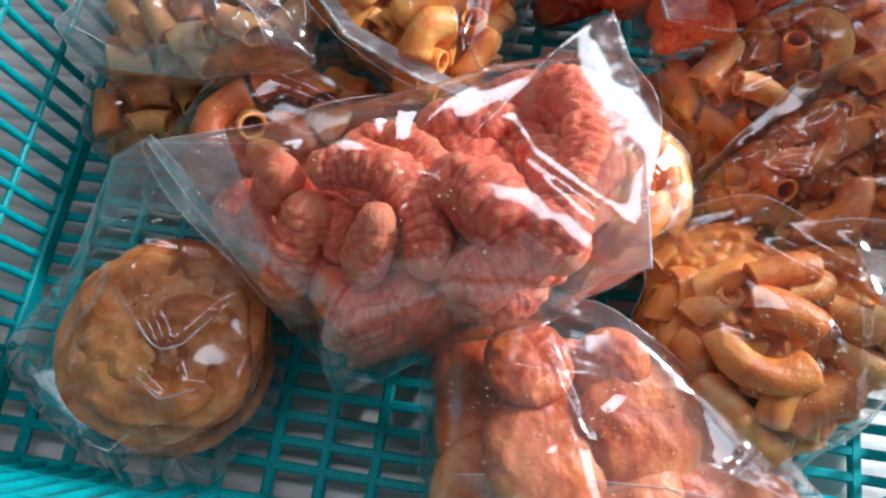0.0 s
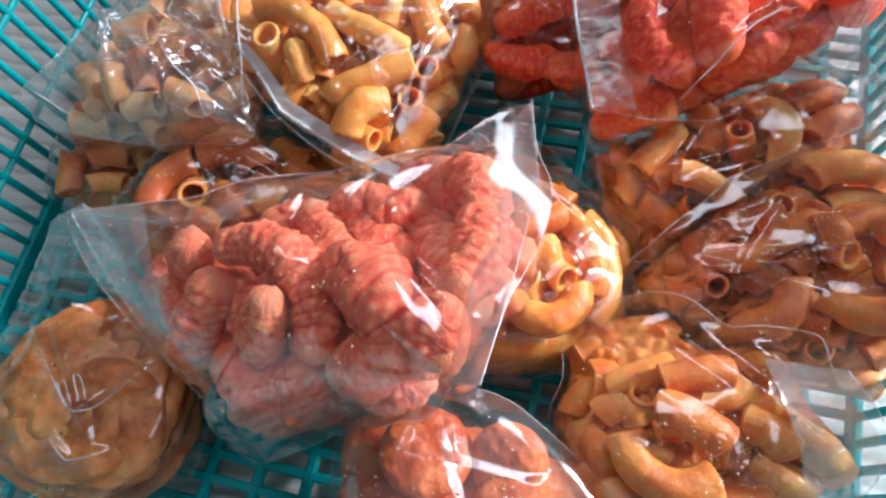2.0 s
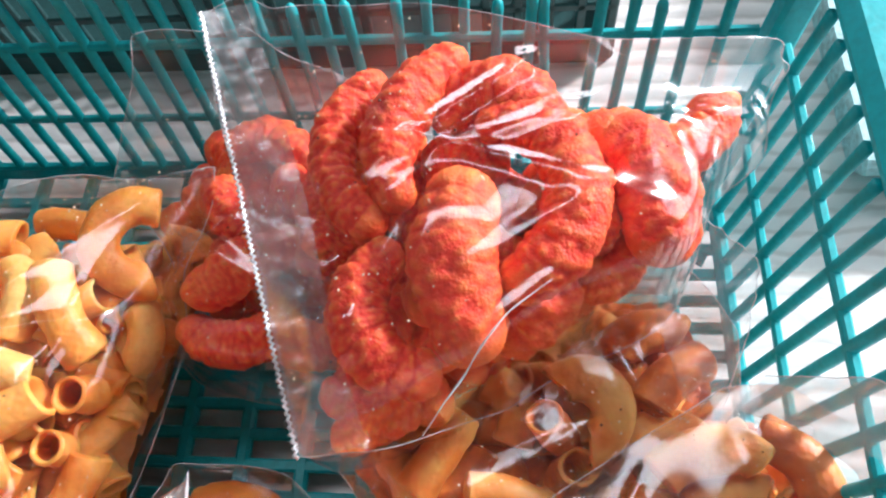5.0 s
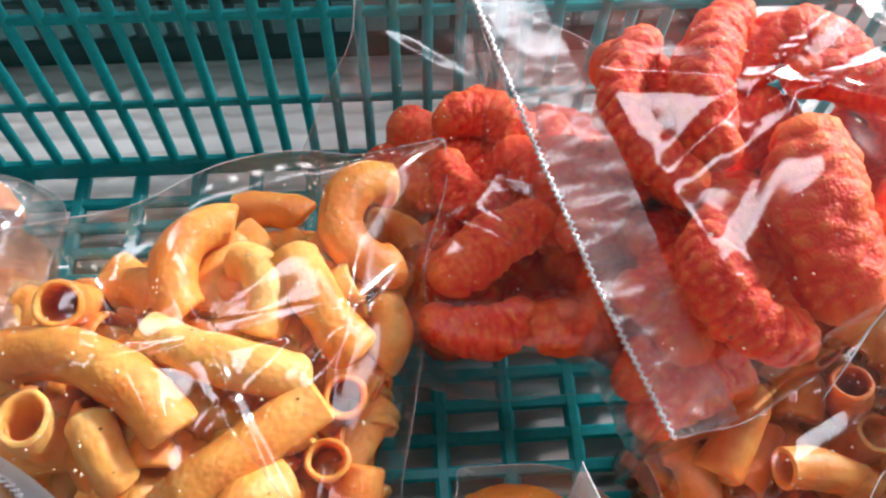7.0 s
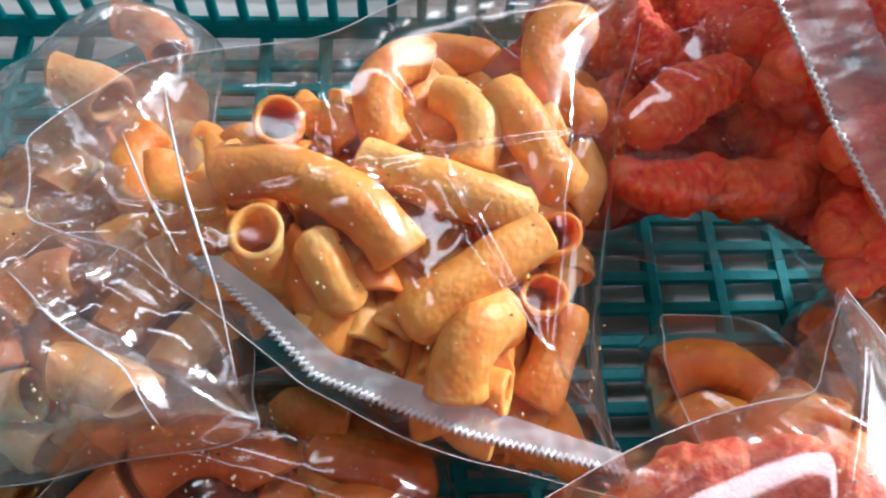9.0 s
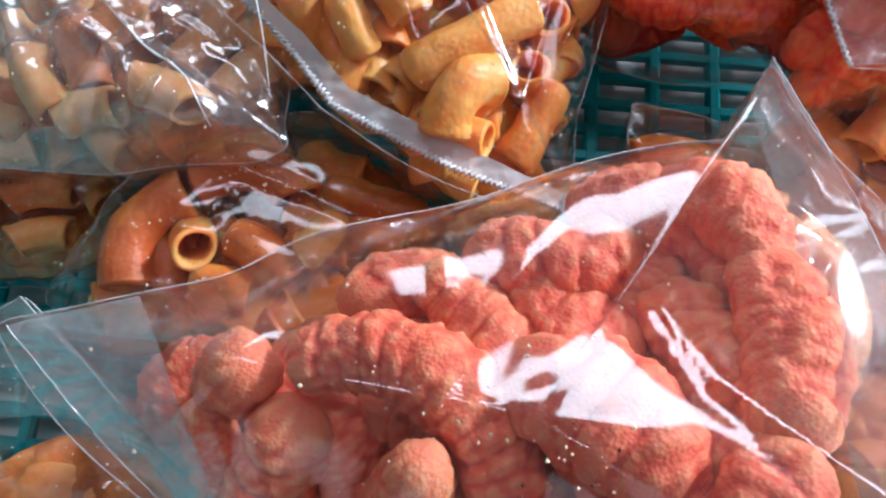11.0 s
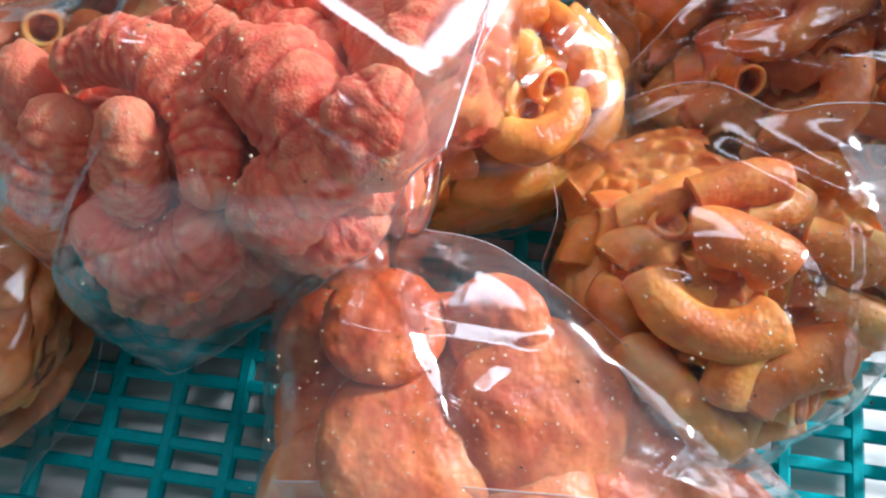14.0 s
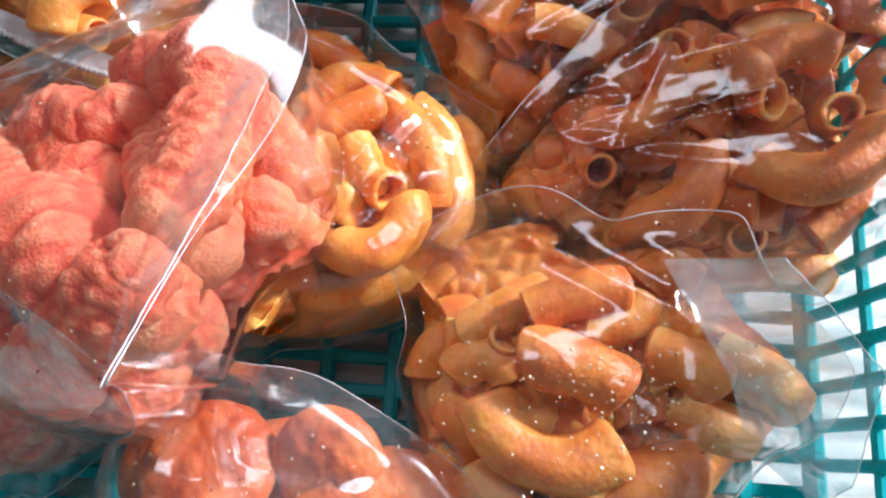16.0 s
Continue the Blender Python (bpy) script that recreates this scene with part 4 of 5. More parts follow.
large_tube_bag.bend((0.1438, -0.0197, 0.0300), (0.1565, -0.0167, 0.0320), (0.1628, -0.0189, 0.0300), 5.4)
large_tube_bag.bend((0.1519, 0.0247, 0.0490), (0.1629, 0.0303, 0.0500), (0.1754, 0.0293, 0.0490), 5.8)
large_tube_bag.bend((0.1767, 0.0349, 0.0480), (0.1861, 0.0282, 0.0490), (0.1899, 0.0159, 0.0470), 5.8)
large_tube_bag.bend((0.1418, 0.0105, 0.0510), (0.1440, 0.0093, 0.0440), (0.1473, 0.0073, 0.0360), 4.8)
large_tube_bag.bend((0.1609, 0.0051, 0.0490), (0.1692, 0.0110, 0.0500), (0.1790, 0.0086, 0.0490), 5.8)
large_tube_bag.bend((0.1653, -0.0043, 0.0500), (0.1633, -0.0016, 0.0460), (0.1604, 0.0028, 0.0400), 4.8)
large_tube_bag.bend((0.1926, 0.0103, 0.0460), (0.1939, 0.0032, 0.0460), (0.1910, -0.0054, 0.0440), 5.8)
large_tube_bag.bend((0.1368, -0.0055, 0.0460), (0.1462, 0.0007, 0.0480), (0.1539, 0.0083, 0.0470), 5.0)
large_tube_bag.bend((0.1775, 0.0217, 0.0400), (0.1697, 0.0221, 0.0400), (0.1606, 0.0173, 0.0400), 5.5)
large_tube_bag.bend((0.1856, 0.0191, 0.0460), (0.1854, 0.0189, 0.0400), (0.1844, 0.0178, 0.0340), 5)
large_tube_bag.fill(150)
large_tube_bag.wrap(10, 0.0014, depth=0.026)
large_tube_bag.seal([(0.1721, 0.0431, 0.0700), (0.1897, 0.0400, 0.0800), (0.1994, 0.0302, 0.0880), (0.1996, 0.0166, 0.0880), (0.2009, -0.0008, 0.0850)], [(0.1670, 0.0380, 0.0600), (0.1817, 0.0332, 0.0600), (0.1919, 0.0243, 0.0600), (0.1965, 0.0111, 0.0550), (0.1978, -0.0027, 0.0500)], material=TAIL_FILM, name="loose_tail", ripple=0.0007)
large_tube_bag.crumbs(288, CRUMB)
large_tube_bag.crumbs(26, SPICE, "spice_specks")

round_bag = Bag("rounded clear bag of glossy orange macaroni", "bags in the basket", macaroni_mesh, MAC_ORANGE, [
    (0.0410, -0.0765, 0.0720), (0.0481, -0.0563, 0.0740), (0.0383, 0.0084, 0.0500), (0.0596, 0.0104, 0.0420),
    (0.0785, 0.0021, 0.0360), (0.0905, -0.0040, 0.0300), (0.0898, -0.0267, 0.0200), (0.0684, -0.0439, 0.0140),
    (0.0476, -0.0526, 0.0140), (0.0368, -0.0675, 0.0300),
])
round_bag.bend((0.0517, -0.0412, 0.0530), (0.0474, -0.0362, 0.0480), (0.0413, -0.0296, 0.0420), 5.4)
round_bag.bend((0.0612, -0.0455, 0.0480), (0.0721, -0.0464, 0.0490), (0.0764, -0.0350, 0.0470), 6.0)
round_bag.bend((0.0731, -0.0322, 0.0510), (0.0691, -0.0280, 0.0470), (0.0632, -0.0231, 0.0420), 5.0)
round_bag.bend((0.0761, -0.0042, 0.0380), (0.0870, -0.0204, 0.0380), (0.0850, -0.0397, 0.0340), 5.4)
round_bag.bend((0.0693, -0.0062, 0.0430), (0.0806, -0.0185, 0.0440), (0.0824, -0.0317, 0.0400), 5.4)
round_bag.bend((0.0424, -0.0232, 0.0460), (0.0546, -0.0149, 0.0480), (0.0661, -0.0070, 0.0460), 6.0)
round_bag.bend((0.0490, -0.0071, 0.0420), (0.0577, 0.0011, 0.0430), (0.0678, -0.0006, 0.0420), 6)
round_bag.bend((0.0623, -0.0195, 0.0500), (0.0649, -0.0241, 0.0500), (0.0668, -0.0285, 0.0460), 5)
round_bag.bend((0.0349, 0.0127, 0.0360), (0.0449, 0.0150, 0.0370), (0.0561, 0.0086, 0.0360), 6)
round_bag.bend((0.0349, -0.0013, 0.0400), (0.0428, 0.0018, 0.0410), (0.0496, -0.0035, 0.0400), 5.6)
round_bag.bend((0.0327, -0.0478, 0.0420), (0.0419, -0.0518, 0.0430), (0.0523, -0.0498, 0.0420), 6)
round_bag.bend((0.0522, -0.0538, 0.0310), (0.0616, -0.0543, 0.0320), (0.0721, -0.0473, 0.0310), 6)
round_bag.bend((0.0294, -0.0628, 0.0350), (0.0377, -0.0596, 0.0360), (0.0451, -0.0559, 0.0350), 6)
round_bag.bend((0.0846, -0.0036, 0.0270), (0.0903, -0.0096, 0.0270), (0.0890, -0.0188, 0.0240), 5)
round_bag.bend((0.0752, -0.0466, 0.0260), (0.0835, -0.0416, 0.0270), (0.0873, -0.0314, 0.0260), 5.4)
round_bag.bend((0.0524, -0.0252, 0.0460), (0.0592, -0.0300, 0.0470), (0.0600, -0.0387, 0.0460), 5.4)
round_bag.fill(160)
round_bag.wrap(8, 0.0012)
round_bag.crumbs(190, CRUMB)
round_bag.crease([(0.0464, -0.0435), (0.0482, -0.0389), (0.0525, -0.0342)], 0.0006)
round_bag.crease([(0.0443, -0.0417), (0.0482, -0.0422), (0.0581, -0.0398), (0.0715, -0.0356)], 0.0005)
round_bag.crease([(0.0353, -0.0738), (0.0399, -0.0620), (0.0415, -0.0387)], 0.0005)
round_bag.crumbs(26, SPICE, "spice_specks")

open_tail_bag = Bag("clear bag of thick golden-brown macaroni with a loose tail", "bags in the basket", macaroni_mesh, MAC_TAN, [
    (0.0807, -0.0737, 0.0300), (0.0881, -0.0557, 0.0450), (0.1101, -0.0525, 0.0600), (0.1276, -0.0513, 0.0720),
    (0.1425, -0.0516, 0.0740), (0.1489, -0.0629, 0.0720), (0.1567, -0.0729, 0.0620), (0.1560, -0.0847, 0.0450),
    (0.1463, -0.1051, 0.0200), (0.1316, -0.1161, 0.0140), (0.1066, -0.1094, 0.0160), (0.0846, -0.0936, 0.0200),
])
open_tail_bag.bend((0.1102, -0.0726, 0.0610), (0.1183, -0.0734, 0.0630), (0.1260, -0.0775, 0.0600), 6.6)
open_tail_bag.bend((0.0994, -0.0817, 0.0560), (0.1101, -0.0928, 0.0570), (0.1267, -0.0889, 0.0560), 6.2)
open_tail_bag.bend((0.1090, -0.0620, 0.0560), (0.1185, -0.0573, 0.0580), (0.1282, -0.0556, 0.0560), 5.6)
open_tail_bag.bend((0.1221, -0.0637, 0.0530), (0.1286, -0.0625, 0.0540), (0.1327, -0.0567, 0.0530), 4.6)
open_tail_bag.bend((0.0948, -0.0640, 0.0460), (0.1023, -0.0600, 0.0480), (0.1111, -0.0543, 0.0470), 5.4)
open_tail_bag.bend((0.1041, -0.0664, 0.0520), (0.1040, -0.0678, 0.0460), (0.1033, -0.0697, 0.0400), 4.6)
open_tail_bag.bend((0.0926, -0.0457, 0.0300), (0.1012, -0.0437, 0.0310), (0.1090, -0.0418, 0.0300), 6)
open_tail_bag.bend((0.0839, -0.0542, 0.0300), (0.0883, -0.0500, 0.0310), (0.0960, -0.0472, 0.0300), 6)
open_tail_bag.bend((0.1241, -0.0897, 0.0540), (0.1206, -0.0976, 0.0520), (0.1194, -0.1063, 0.0480), 5.6)
open_tail_bag.bend((0.1251, -0.1057, 0.0460), (0.1322, -0.0978, 0.0490), (0.1440, -0.0929, 0.0480), 7.4)
open_tail_bag.bend((0.0995, -0.0970, 0.0440), (0.1084, -0.1060, 0.0450), (0.1221, -0.1152, 0.0400), 6.4)
open_tail_bag.bend((0.0871, -0.0931, 0.0370), (0.0921, -0.0984, 0.0370), (0.0971, -0.1032, 0.0340), 5)
open_tail_bag.bend((0.0894, -0.0822, 0.0420), (0.0944, -0.0863, 0.0430), (0.0976, -0.0933, 0.0400), 5)
open_tail_bag.bend((0.0836, -0.0743, 0.0360), (0.0853, -0.0689, 0.0370), (0.0904, -0.0649, 0.0360), 5)
open_tail_bag.bend((0.1368, -0.0685, 0.0530), (0.1418, -0.0702, 0.0540), (0.1472, -0.0728, 0.0520), 6.4)
open_tail_bag.bend((0.1513, -0.0674, 0.0470), (0.1588, -0.0712, 0.0480), (0.1665, -0.0769, 0.0450), 6.4)
open_tail_bag.bend((0.1419, -0.0786, 0.0430), (0.1490, -0.0812, 0.0440), (0.1575, -0.0841, 0.0420), 6)
open_tail_bag.bend((0.1342, -0.0516, 0.0500), (0.1380, -0.0494, 0.0510), (0.1443, -0.0515, 0.0500), 5)
open_tail_bag.bend((0.0927, -0.0745, 0.0450), (0.0984, -0.0711, 0.0470), (0.1046, -0.0744, 0.0460), 5)
open_tail_bag.bend((0.0946, -0.1089, 0.0300), (0.1024, -0.1137, 0.0300), (0.1114, -0.1182, 0.0280), 6)
open_tail_bag.fill(200)
open_tail_bag.wrap(8, 0.0012)
open_tail_bag.seal([(0.1555, -0.0523, 0.0760), (0.1655, -0.0594, 0.0700), (0.1797, -0.0714, 0.0600), (0.1784, -0.0929, 0.0450), (0.1767, -0.0981, 0.0300)], [(0.1334, -0.0529, 0.0730), (0.1395, -0.0641, 0.0730), (0.1473, -0.0737, 0.0660), (0.1545, -0.0832, 0.0500), (0.1561, -0.0851, 0.0400)], material=TAIL_FILM, name="loose_tail", ripple=0.0007)
open_tail_bag.crumbs(216, CRUMB)
open_tail_bag.crease([(0.1272, -0.0784), (0.1315, -0.0840), (0.1357, -0.0858), (0.1430, -0.0826)], 0.0004)
open_tail_bag.crumbs(26, SPICE, "spice_specks")

golden_bag = Bag("clear bag of golden yellow fried macaroni with a crimped seam", "bags in the basket", macaroni_mesh, MAC_YELLOW, [
    (0.0314, 0.1014, 0.0660), (0.0214, 0.0706, 0.0580), (0.0184, 0.0548, 0.0450), (0.0120, 0.0259, 0.0400),
    (0.0111, -0.0054, 0.0520), (0.0169, -0.0096, 0.0540), (-0.0136, -0.0020, 0.0600), (-0.0423, 0.0088, 0.0660),
    (-0.0549, 0.0206, 0.0720), (-0.0691, 0.0309, 0.0750), (-0.0891, 0.0338, 0.0800), (-0.0953, 0.0521, 0.0750),
    (-0.0760, 0.0702, 0.0700), (-0.0321, 0.0801, 0.0680), (0.0004, 0.0881, 0.0680),
])
golden_bag.bend((-0.0496, 0.0544, 0.0790), (-0.0514, 0.0587, 0.0690), (-0.0531, 0.0633, 0.0580), 5.0)
golden_bag.bend((-0.0526, 0.0317, 0.0770), (-0.0528, 0.0305, 0.0700), (-0.0529, 0.0305, 0.0600), 5.3)
golden_bag.bend((-0.0609, 0.0467, 0.0710), (-0.0456, 0.0448, 0.0750), (-0.0263, 0.0294, 0.0710), 5.6)
golden_bag.bend((-0.0337, 0.0494, 0.0710), (-0.0188, 0.0431, 0.0730), (-0.0020, 0.0397, 0.0690), 5.2)
golden_bag.bend((-0.0202, 0.0796, 0.0650), (-0.0315, 0.0667, 0.0690), (-0.0276, 0.0559, 0.0670), 5.2)
golden_bag.bend((-0.0169, 0.0689, 0.0660), (-0.0101, 0.0618, 0.0690), (-0.0111, 0.0506, 0.0670), 4.9)
golden_bag.bend((-0.0041, 0.0673, 0.0690), (0.0021, 0.0558, 0.0690), (0.0084, 0.0467, 0.0640), 5.4)
golden_bag.bend((0.0173, 0.0893, 0.0640), (0.0061, 0.0744, 0.0680), (0.0178, 0.0694, 0.0600), 5.4)
golden_bag.bend((0.0013, 0.0355, 0.0670), (-0.0114, 0.0258, 0.0680), (-0.0230, 0.0180, 0.0650), 6.0)
golden_bag.bend((0.0067, 0.0365, 0.0640), (0.0065, 0.0381, 0.0580), (0.0062, 0.0402, 0.0500), 4.7)
golden_bag.bend((0.0029, 0.0242, 0.0610), (0.0024, 0.0248, 0.0550), (0.0016, 0.0254, 0.0480), 4.7)
golden_bag.bend((-0.0060, 0.0190, 0.0620), (-0.0138, 0.0125, 0.0660), (-0.0162, 0.0042, 0.0620), 6.2)
golden_bag.bend((-0.0425, 0.0313, 0.0710), (-0.0399, 0.0266, 0.0700), (-0.0374, 0.0219, 0.0670), 5)
golden_bag.bend((0.0088, 0.0239, 0.0520), (0.0062, 0.0150, 0.0500), (0.0014, 0.0055, 0.0470), 5.4)
golden_bag.bend((-0.0207, 0.0886, 0.0550), (-0.0137, 0.0890, 0.0560), (-0.0054, 0.0865, 0.0550), 5)
golden_bag.bend((-0.0477, 0.0655, 0.0600), (-0.0401, 0.0654, 0.0610), (-0.0365, 0.0608, 0.0600), 5)
golden_bag.bend((0.0142, 0.0624, 0.0540), (0.0170, 0.0568, 0.0530), (0.0146, 0.0496, 0.0500), 5)
golden_bag.fill(230, share=0.88)
golden_bag.wrap(9, 0.0014, swell=4, rumple=0.001, depth=0.032)
golden_bag.seal([(0.0178, -0.0106, 0.0530), (-0.0134, -0.0032, 0.0580), (-0.0424, 0.0073, 0.0640), (-0.0553, 0.0204, 0.0700), (-0.0652, 0.0281, 0.0730)], [(0.0168, -0.0067, 0.0540), (-0.0099, 0.0013, 0.0600), (-0.0386, 0.0109, 0.0660), (-0.0503, 0.0211, 0.0720), (-0.0592, 0.0272, 0.0750)], teeth=0.0006, material=EDGE_FILM, bead=0.0007, crimp=0.00012)
golden_bag.crumbs(270, CRUMB)
golden_bag.crease([(-0.0732, 0.0654), (-0.0660, 0.0415), (-0.0590, 0.0218), (-0.0551, 0.0045)], 0.0007)
golden_bag.crease([(-0.0318, 0.0041), (-0.0218, 0.0199), (-0.0046, 0.0426), (-0.0020, 0.0462)], 0.0003)
golden_bag.crease([(-0.0787, 0.0515), (-0.0729, 0.0395), (-0.0653, 0.0262)], 0.0006)
golden_bag.crumbs(26, SPICE, "spice_specks")

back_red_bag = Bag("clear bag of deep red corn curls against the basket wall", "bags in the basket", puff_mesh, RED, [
    (0.0129, 0.1281, 0.0880), (-0.0010, 0.1049, 0.0500), (0.0168, 0.0820, 0.0450), (0.0172, 0.0673, 0.0250),
    (0.0485, 0.0597, 0.0250), (0.0777, 0.0507, 0.0300), (0.0829, 0.0590, 0.0450), (0.0716, 0.0840, 0.0550),
    (0.0594, 0.1053, 0.0750), (0.0444, 0.1248, 0.0900),
])
back_red_bag.bend((0.0348, 0.1153, 0.0560), (0.0449, 0.1168, 0.0570), (0.0555, 0.1099, 0.0540), 6.5)
back_red_bag.bend((0.0329, 0.0983, 0.0580), (0.0357, 0.0918, 0.0570), (0.0399, 0.0885, 0.0530), 6.5)
back_red_bag.bend((0.0317, 0.0684, 0.0560), (0.0397, 0.0732, 0.0580), (0.0542, 0.0823, 0.0550), 7)
back_red_bag.bend((0.0281, 0.0590, 0.0480), (0.0382, 0.0557, 0.0470), (0.0492, 0.0590, 0.0480), 6.4)
back_red_bag.bend((0.0513, 0.0583, 0.0460), (0.0611, 0.0559, 0.0470), (0.0736, 0.0599, 0.0460), 6.5)
back_red_bag.bend((0.0641, 0.0905, 0.0520), (0.0709, 0.0860, 0.0530), (0.0729, 0.0775, 0.0500), 7)
back_red_bag.bend((0.0581, 0.1069, 0.0470), (0.0685, 0.1097, 0.0470), (0.0758, 0.1014, 0.0460), 7)
back_red_bag.bend((0.0639, 0.0764, 0.0440), (0.0722, 0.0701, 0.0440), (0.0804, 0.0678, 0.0430), 7)
back_red_bag.bend((0.0504, 0.0991, 0.0460), (0.0566, 0.0914, 0.0460), (0.0622, 0.0822, 0.0460), 7)
back_red_bag.bend((0.0865, 0.0787, 0.0420), (0.0901, 0.0698, 0.0420), (0.0929, 0.0607, 0.0400), 7)
back_red_bag.bend((0.0294, 0.0871, 0.0400), (0.0308, 0.0764, 0.0400), (0.0318, 0.0707, 0.0380), 6)
back_red_bag.fill(34, share=0.84)
back_red_bag.wrap(depth=0.05)
back_red_bag.crumbs(150, CRUMB)
back_red_bag.crumbs(26, SPICE, "spice_specks")

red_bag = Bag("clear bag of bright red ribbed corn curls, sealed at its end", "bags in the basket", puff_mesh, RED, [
    (0.0363, 0.1275, 0.0980), (0.0516, 0.0785, 0.0860), (0.0608, 0.0495, 0.0800), (0.0708, 0.0208, 0.0760),
    (0.0848, 0.0249, 0.0720), (0.1128, 0.0443, 0.0550), (0.1410, 0.0709, 0.0500), (0.1514, 0.0915, 0.0600),
    (0.1673, 0.0976, 0.0750), (0.1821, 0.1138, 0.0900), (0.1481, 0.1030, 0.1050), (0.1265, 0.1047, 0.1050),
    (0.0961, 0.1130, 0.1040), (0.0590, 0.1226, 0.1020), (0.0468, 0.1327, 0.1000),
])
red_bag.bend((0.1005, 0.1141, 0.0920), (0.0888, 0.0965, 0.0930), (0.0888, 0.0798, 0.0890), 6.8)
red_bag.bend((0.0800, 0.1130, 0.0860), (0.0721, 0.0936, 0.0860), (0.0827, 0.0738, 0.0850), 5.8)
red_bag.bend((0.1130, 0.0967, 0.0920), (0.1299, 0.0794, 0.0960), (0.1192, 0.0578, 0.0900), 7)
red_bag.bend((0.1016, 0.1025, 0.0880), (0.1122, 0.1063, 0.0920), (0.1231, 0.0978, 0.0920), 7.4)
red_bag.bend((0.1056, 0.0739, 0.0940), (0.1037, 0.0598, 0.0920), (0.1078, 0.0470, 0.0860), 9.4)
red_bag.bend((0.0874, 0.0634, 0.0860), (0.0833, 0.0482, 0.0860), (0.0965, 0.0383, 0.0820), 6.4)
red_bag.bend((0.1431, 0.0909, 0.0900), (0.1480, 0.0826, 0.0900), (0.1497, 0.0708, 0.0840), 8.8)
red_bag.bend((0.0767, 0.0928, 0.0720), (0.0812, 0.0886, 0.0720), (0.0901, 0.0972, 0.0720), 6.5)
red_bag.bend((0.0990, 0.0943, 0.0780), (0.1039, 0.0943, 0.0800), (0.1101, 0.0925, 0.0800), 7)
red_bag.bend((0.0966, 0.0585, 0.0720), (0.0981, 0.0629, 0.0740), (0.0971, 0.0741, 0.0740), 7)
red_bag.bend((0.1504, 0.0917, 0.0840), (0.1585, 0.0945, 0.0860), (0.1649, 0.1035, 0.0860), 6.6)
red_bag.bend((0.1422, 0.0859, 0.0840), (0.1472, 0.0861, 0.0850), (0.1537, 0.0822, 0.0820), 6.6)
red_bag.bend((0.1309, 0.0814, 0.0840), (0.1333, 0.0747, 0.0830), (0.1302, 0.0700, 0.0800), 7.5)
red_bag.bend((0.1231, 0.0660, 0.0780), (0.1224, 0.0593, 0.0740), (0.1176, 0.0528, 0.0700), 8.2)
red_bag.bend((0.1327, 0.0680, 0.0740), (0.1382, 0.0670, 0.0720), (0.1422, 0.0716, 0.0740), 7)
red_bag.bend((0.1304, 0.0974, 0.0860), (0.1367, 0.0944, 0.0860), (0.1424, 0.0966, 0.0860), 8)
red_bag.fill(46, share=0.78)
red_bag.wrap(9, 0.0012, depth=0.05)
red_bag.seal([(0.0363, 0.1275, 0.0980), (0.0516, 0.0785, 0.0860), (0.0608, 0.0495, 0.0800), (0.0708, 0.0208, 0.0760)], [(0.0497, 0.1297, 0.0990), (0.0686, 0.0768, 0.0880), (0.0772, 0.0454, 0.0800), (0.0855, 0.0245, 0.0740)], teeth=0.0004, bead=0.0005, crimp=0.00004)
red_bag.crumbs(144, CRUMB)
red_bag.crease([(0.0980, 0.0249), (0.1060, 0.0349), (0.1159, 0.0468), (0.1243, 0.0531)], 0.0006)
red_bag.crease([(0.0849, 0.0739), (0.1068, 0.0831), (0.1326, 0.0942), (0.1453, 0.1016)], 0.0003)
red_bag.crease([(0.0613, 0.1026), (0.0668, 0.0865), (0.0753, 0.0637), (0.0835, 0.0397)], 0.0003)
red_bag.crumbs(26, SPICE, "spice_specks")

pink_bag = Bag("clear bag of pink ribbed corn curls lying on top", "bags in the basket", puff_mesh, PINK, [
    (-0.0924, -0.0529, 0.0820), (-0.0583, -0.0843, 0.0700), (-0.0431, -0.0980, 0.0450), (-0.0282, -0.1117, 0.0120),
    (-0.0102, -0.0992, 0.0200), (0.0104, -0.0884, 0.0450), (0.0258, -0.0858, 0.0850), (0.0485, -0.0866, 0.1150),
    (0.0583, -0.0888, 0.1330), (0.0594, -0.0573, 0.1150), (0.0591, -0.0182, 0.0950), (0.0508, 0.0162, 0.0840),
    (0.0376, -0.0107, 0.0800), (-0.0006, -0.0234, 0.0780), (-0.0616, -0.0427, 0.0820),
])
pink_bag.bend((-0.0334, -0.0537, 0.0830), (-0.0084, -0.0571, 0.0870), (0.0031, -0.0789, 0.0820), 7.5)
pink_bag.bend((-0.0127, -0.0720, 0.0920), (-0.0139, -0.0766, 0.0860), (-0.0179, -0.0825, 0.0700), 7.2)
pink_bag.bend((-0.0477, -0.0568, 0.0800), (-0.0505, -0.0573, 0.0730), (-0.0546, -0.0582, 0.0630), 7.7)
pink_bag.bend((-0.0375, -0.0665, 0.0770), (-0.0403, -0.0738, 0.0730), (-0.0440, -0.0867, 0.0630), 8.2)
pink_bag.bend((-0.0265, -0.0886, 0.0680), (-0.0139, -0.0929, 0.0650), (0.0002, -0.0859, 0.0700), 9.4)
pink_bag.bend((-0.0245, -0.0978, 0.0500), (-0.0153, -0.0979, 0.0480), (-0.0070, -0.0924, 0.0500), 7.9)
pink_bag.bend((0.0088, -0.0557, 0.0880), (0.0204, -0.0628, 0.0920), (0.0277, -0.0730, 0.0900), 12.0)
pink_bag.bend((0.0168, -0.0835, 0.0820), (0.0253, -0.0793, 0.0880), (0.0335, -0.0750, 0.0920), 9.6)
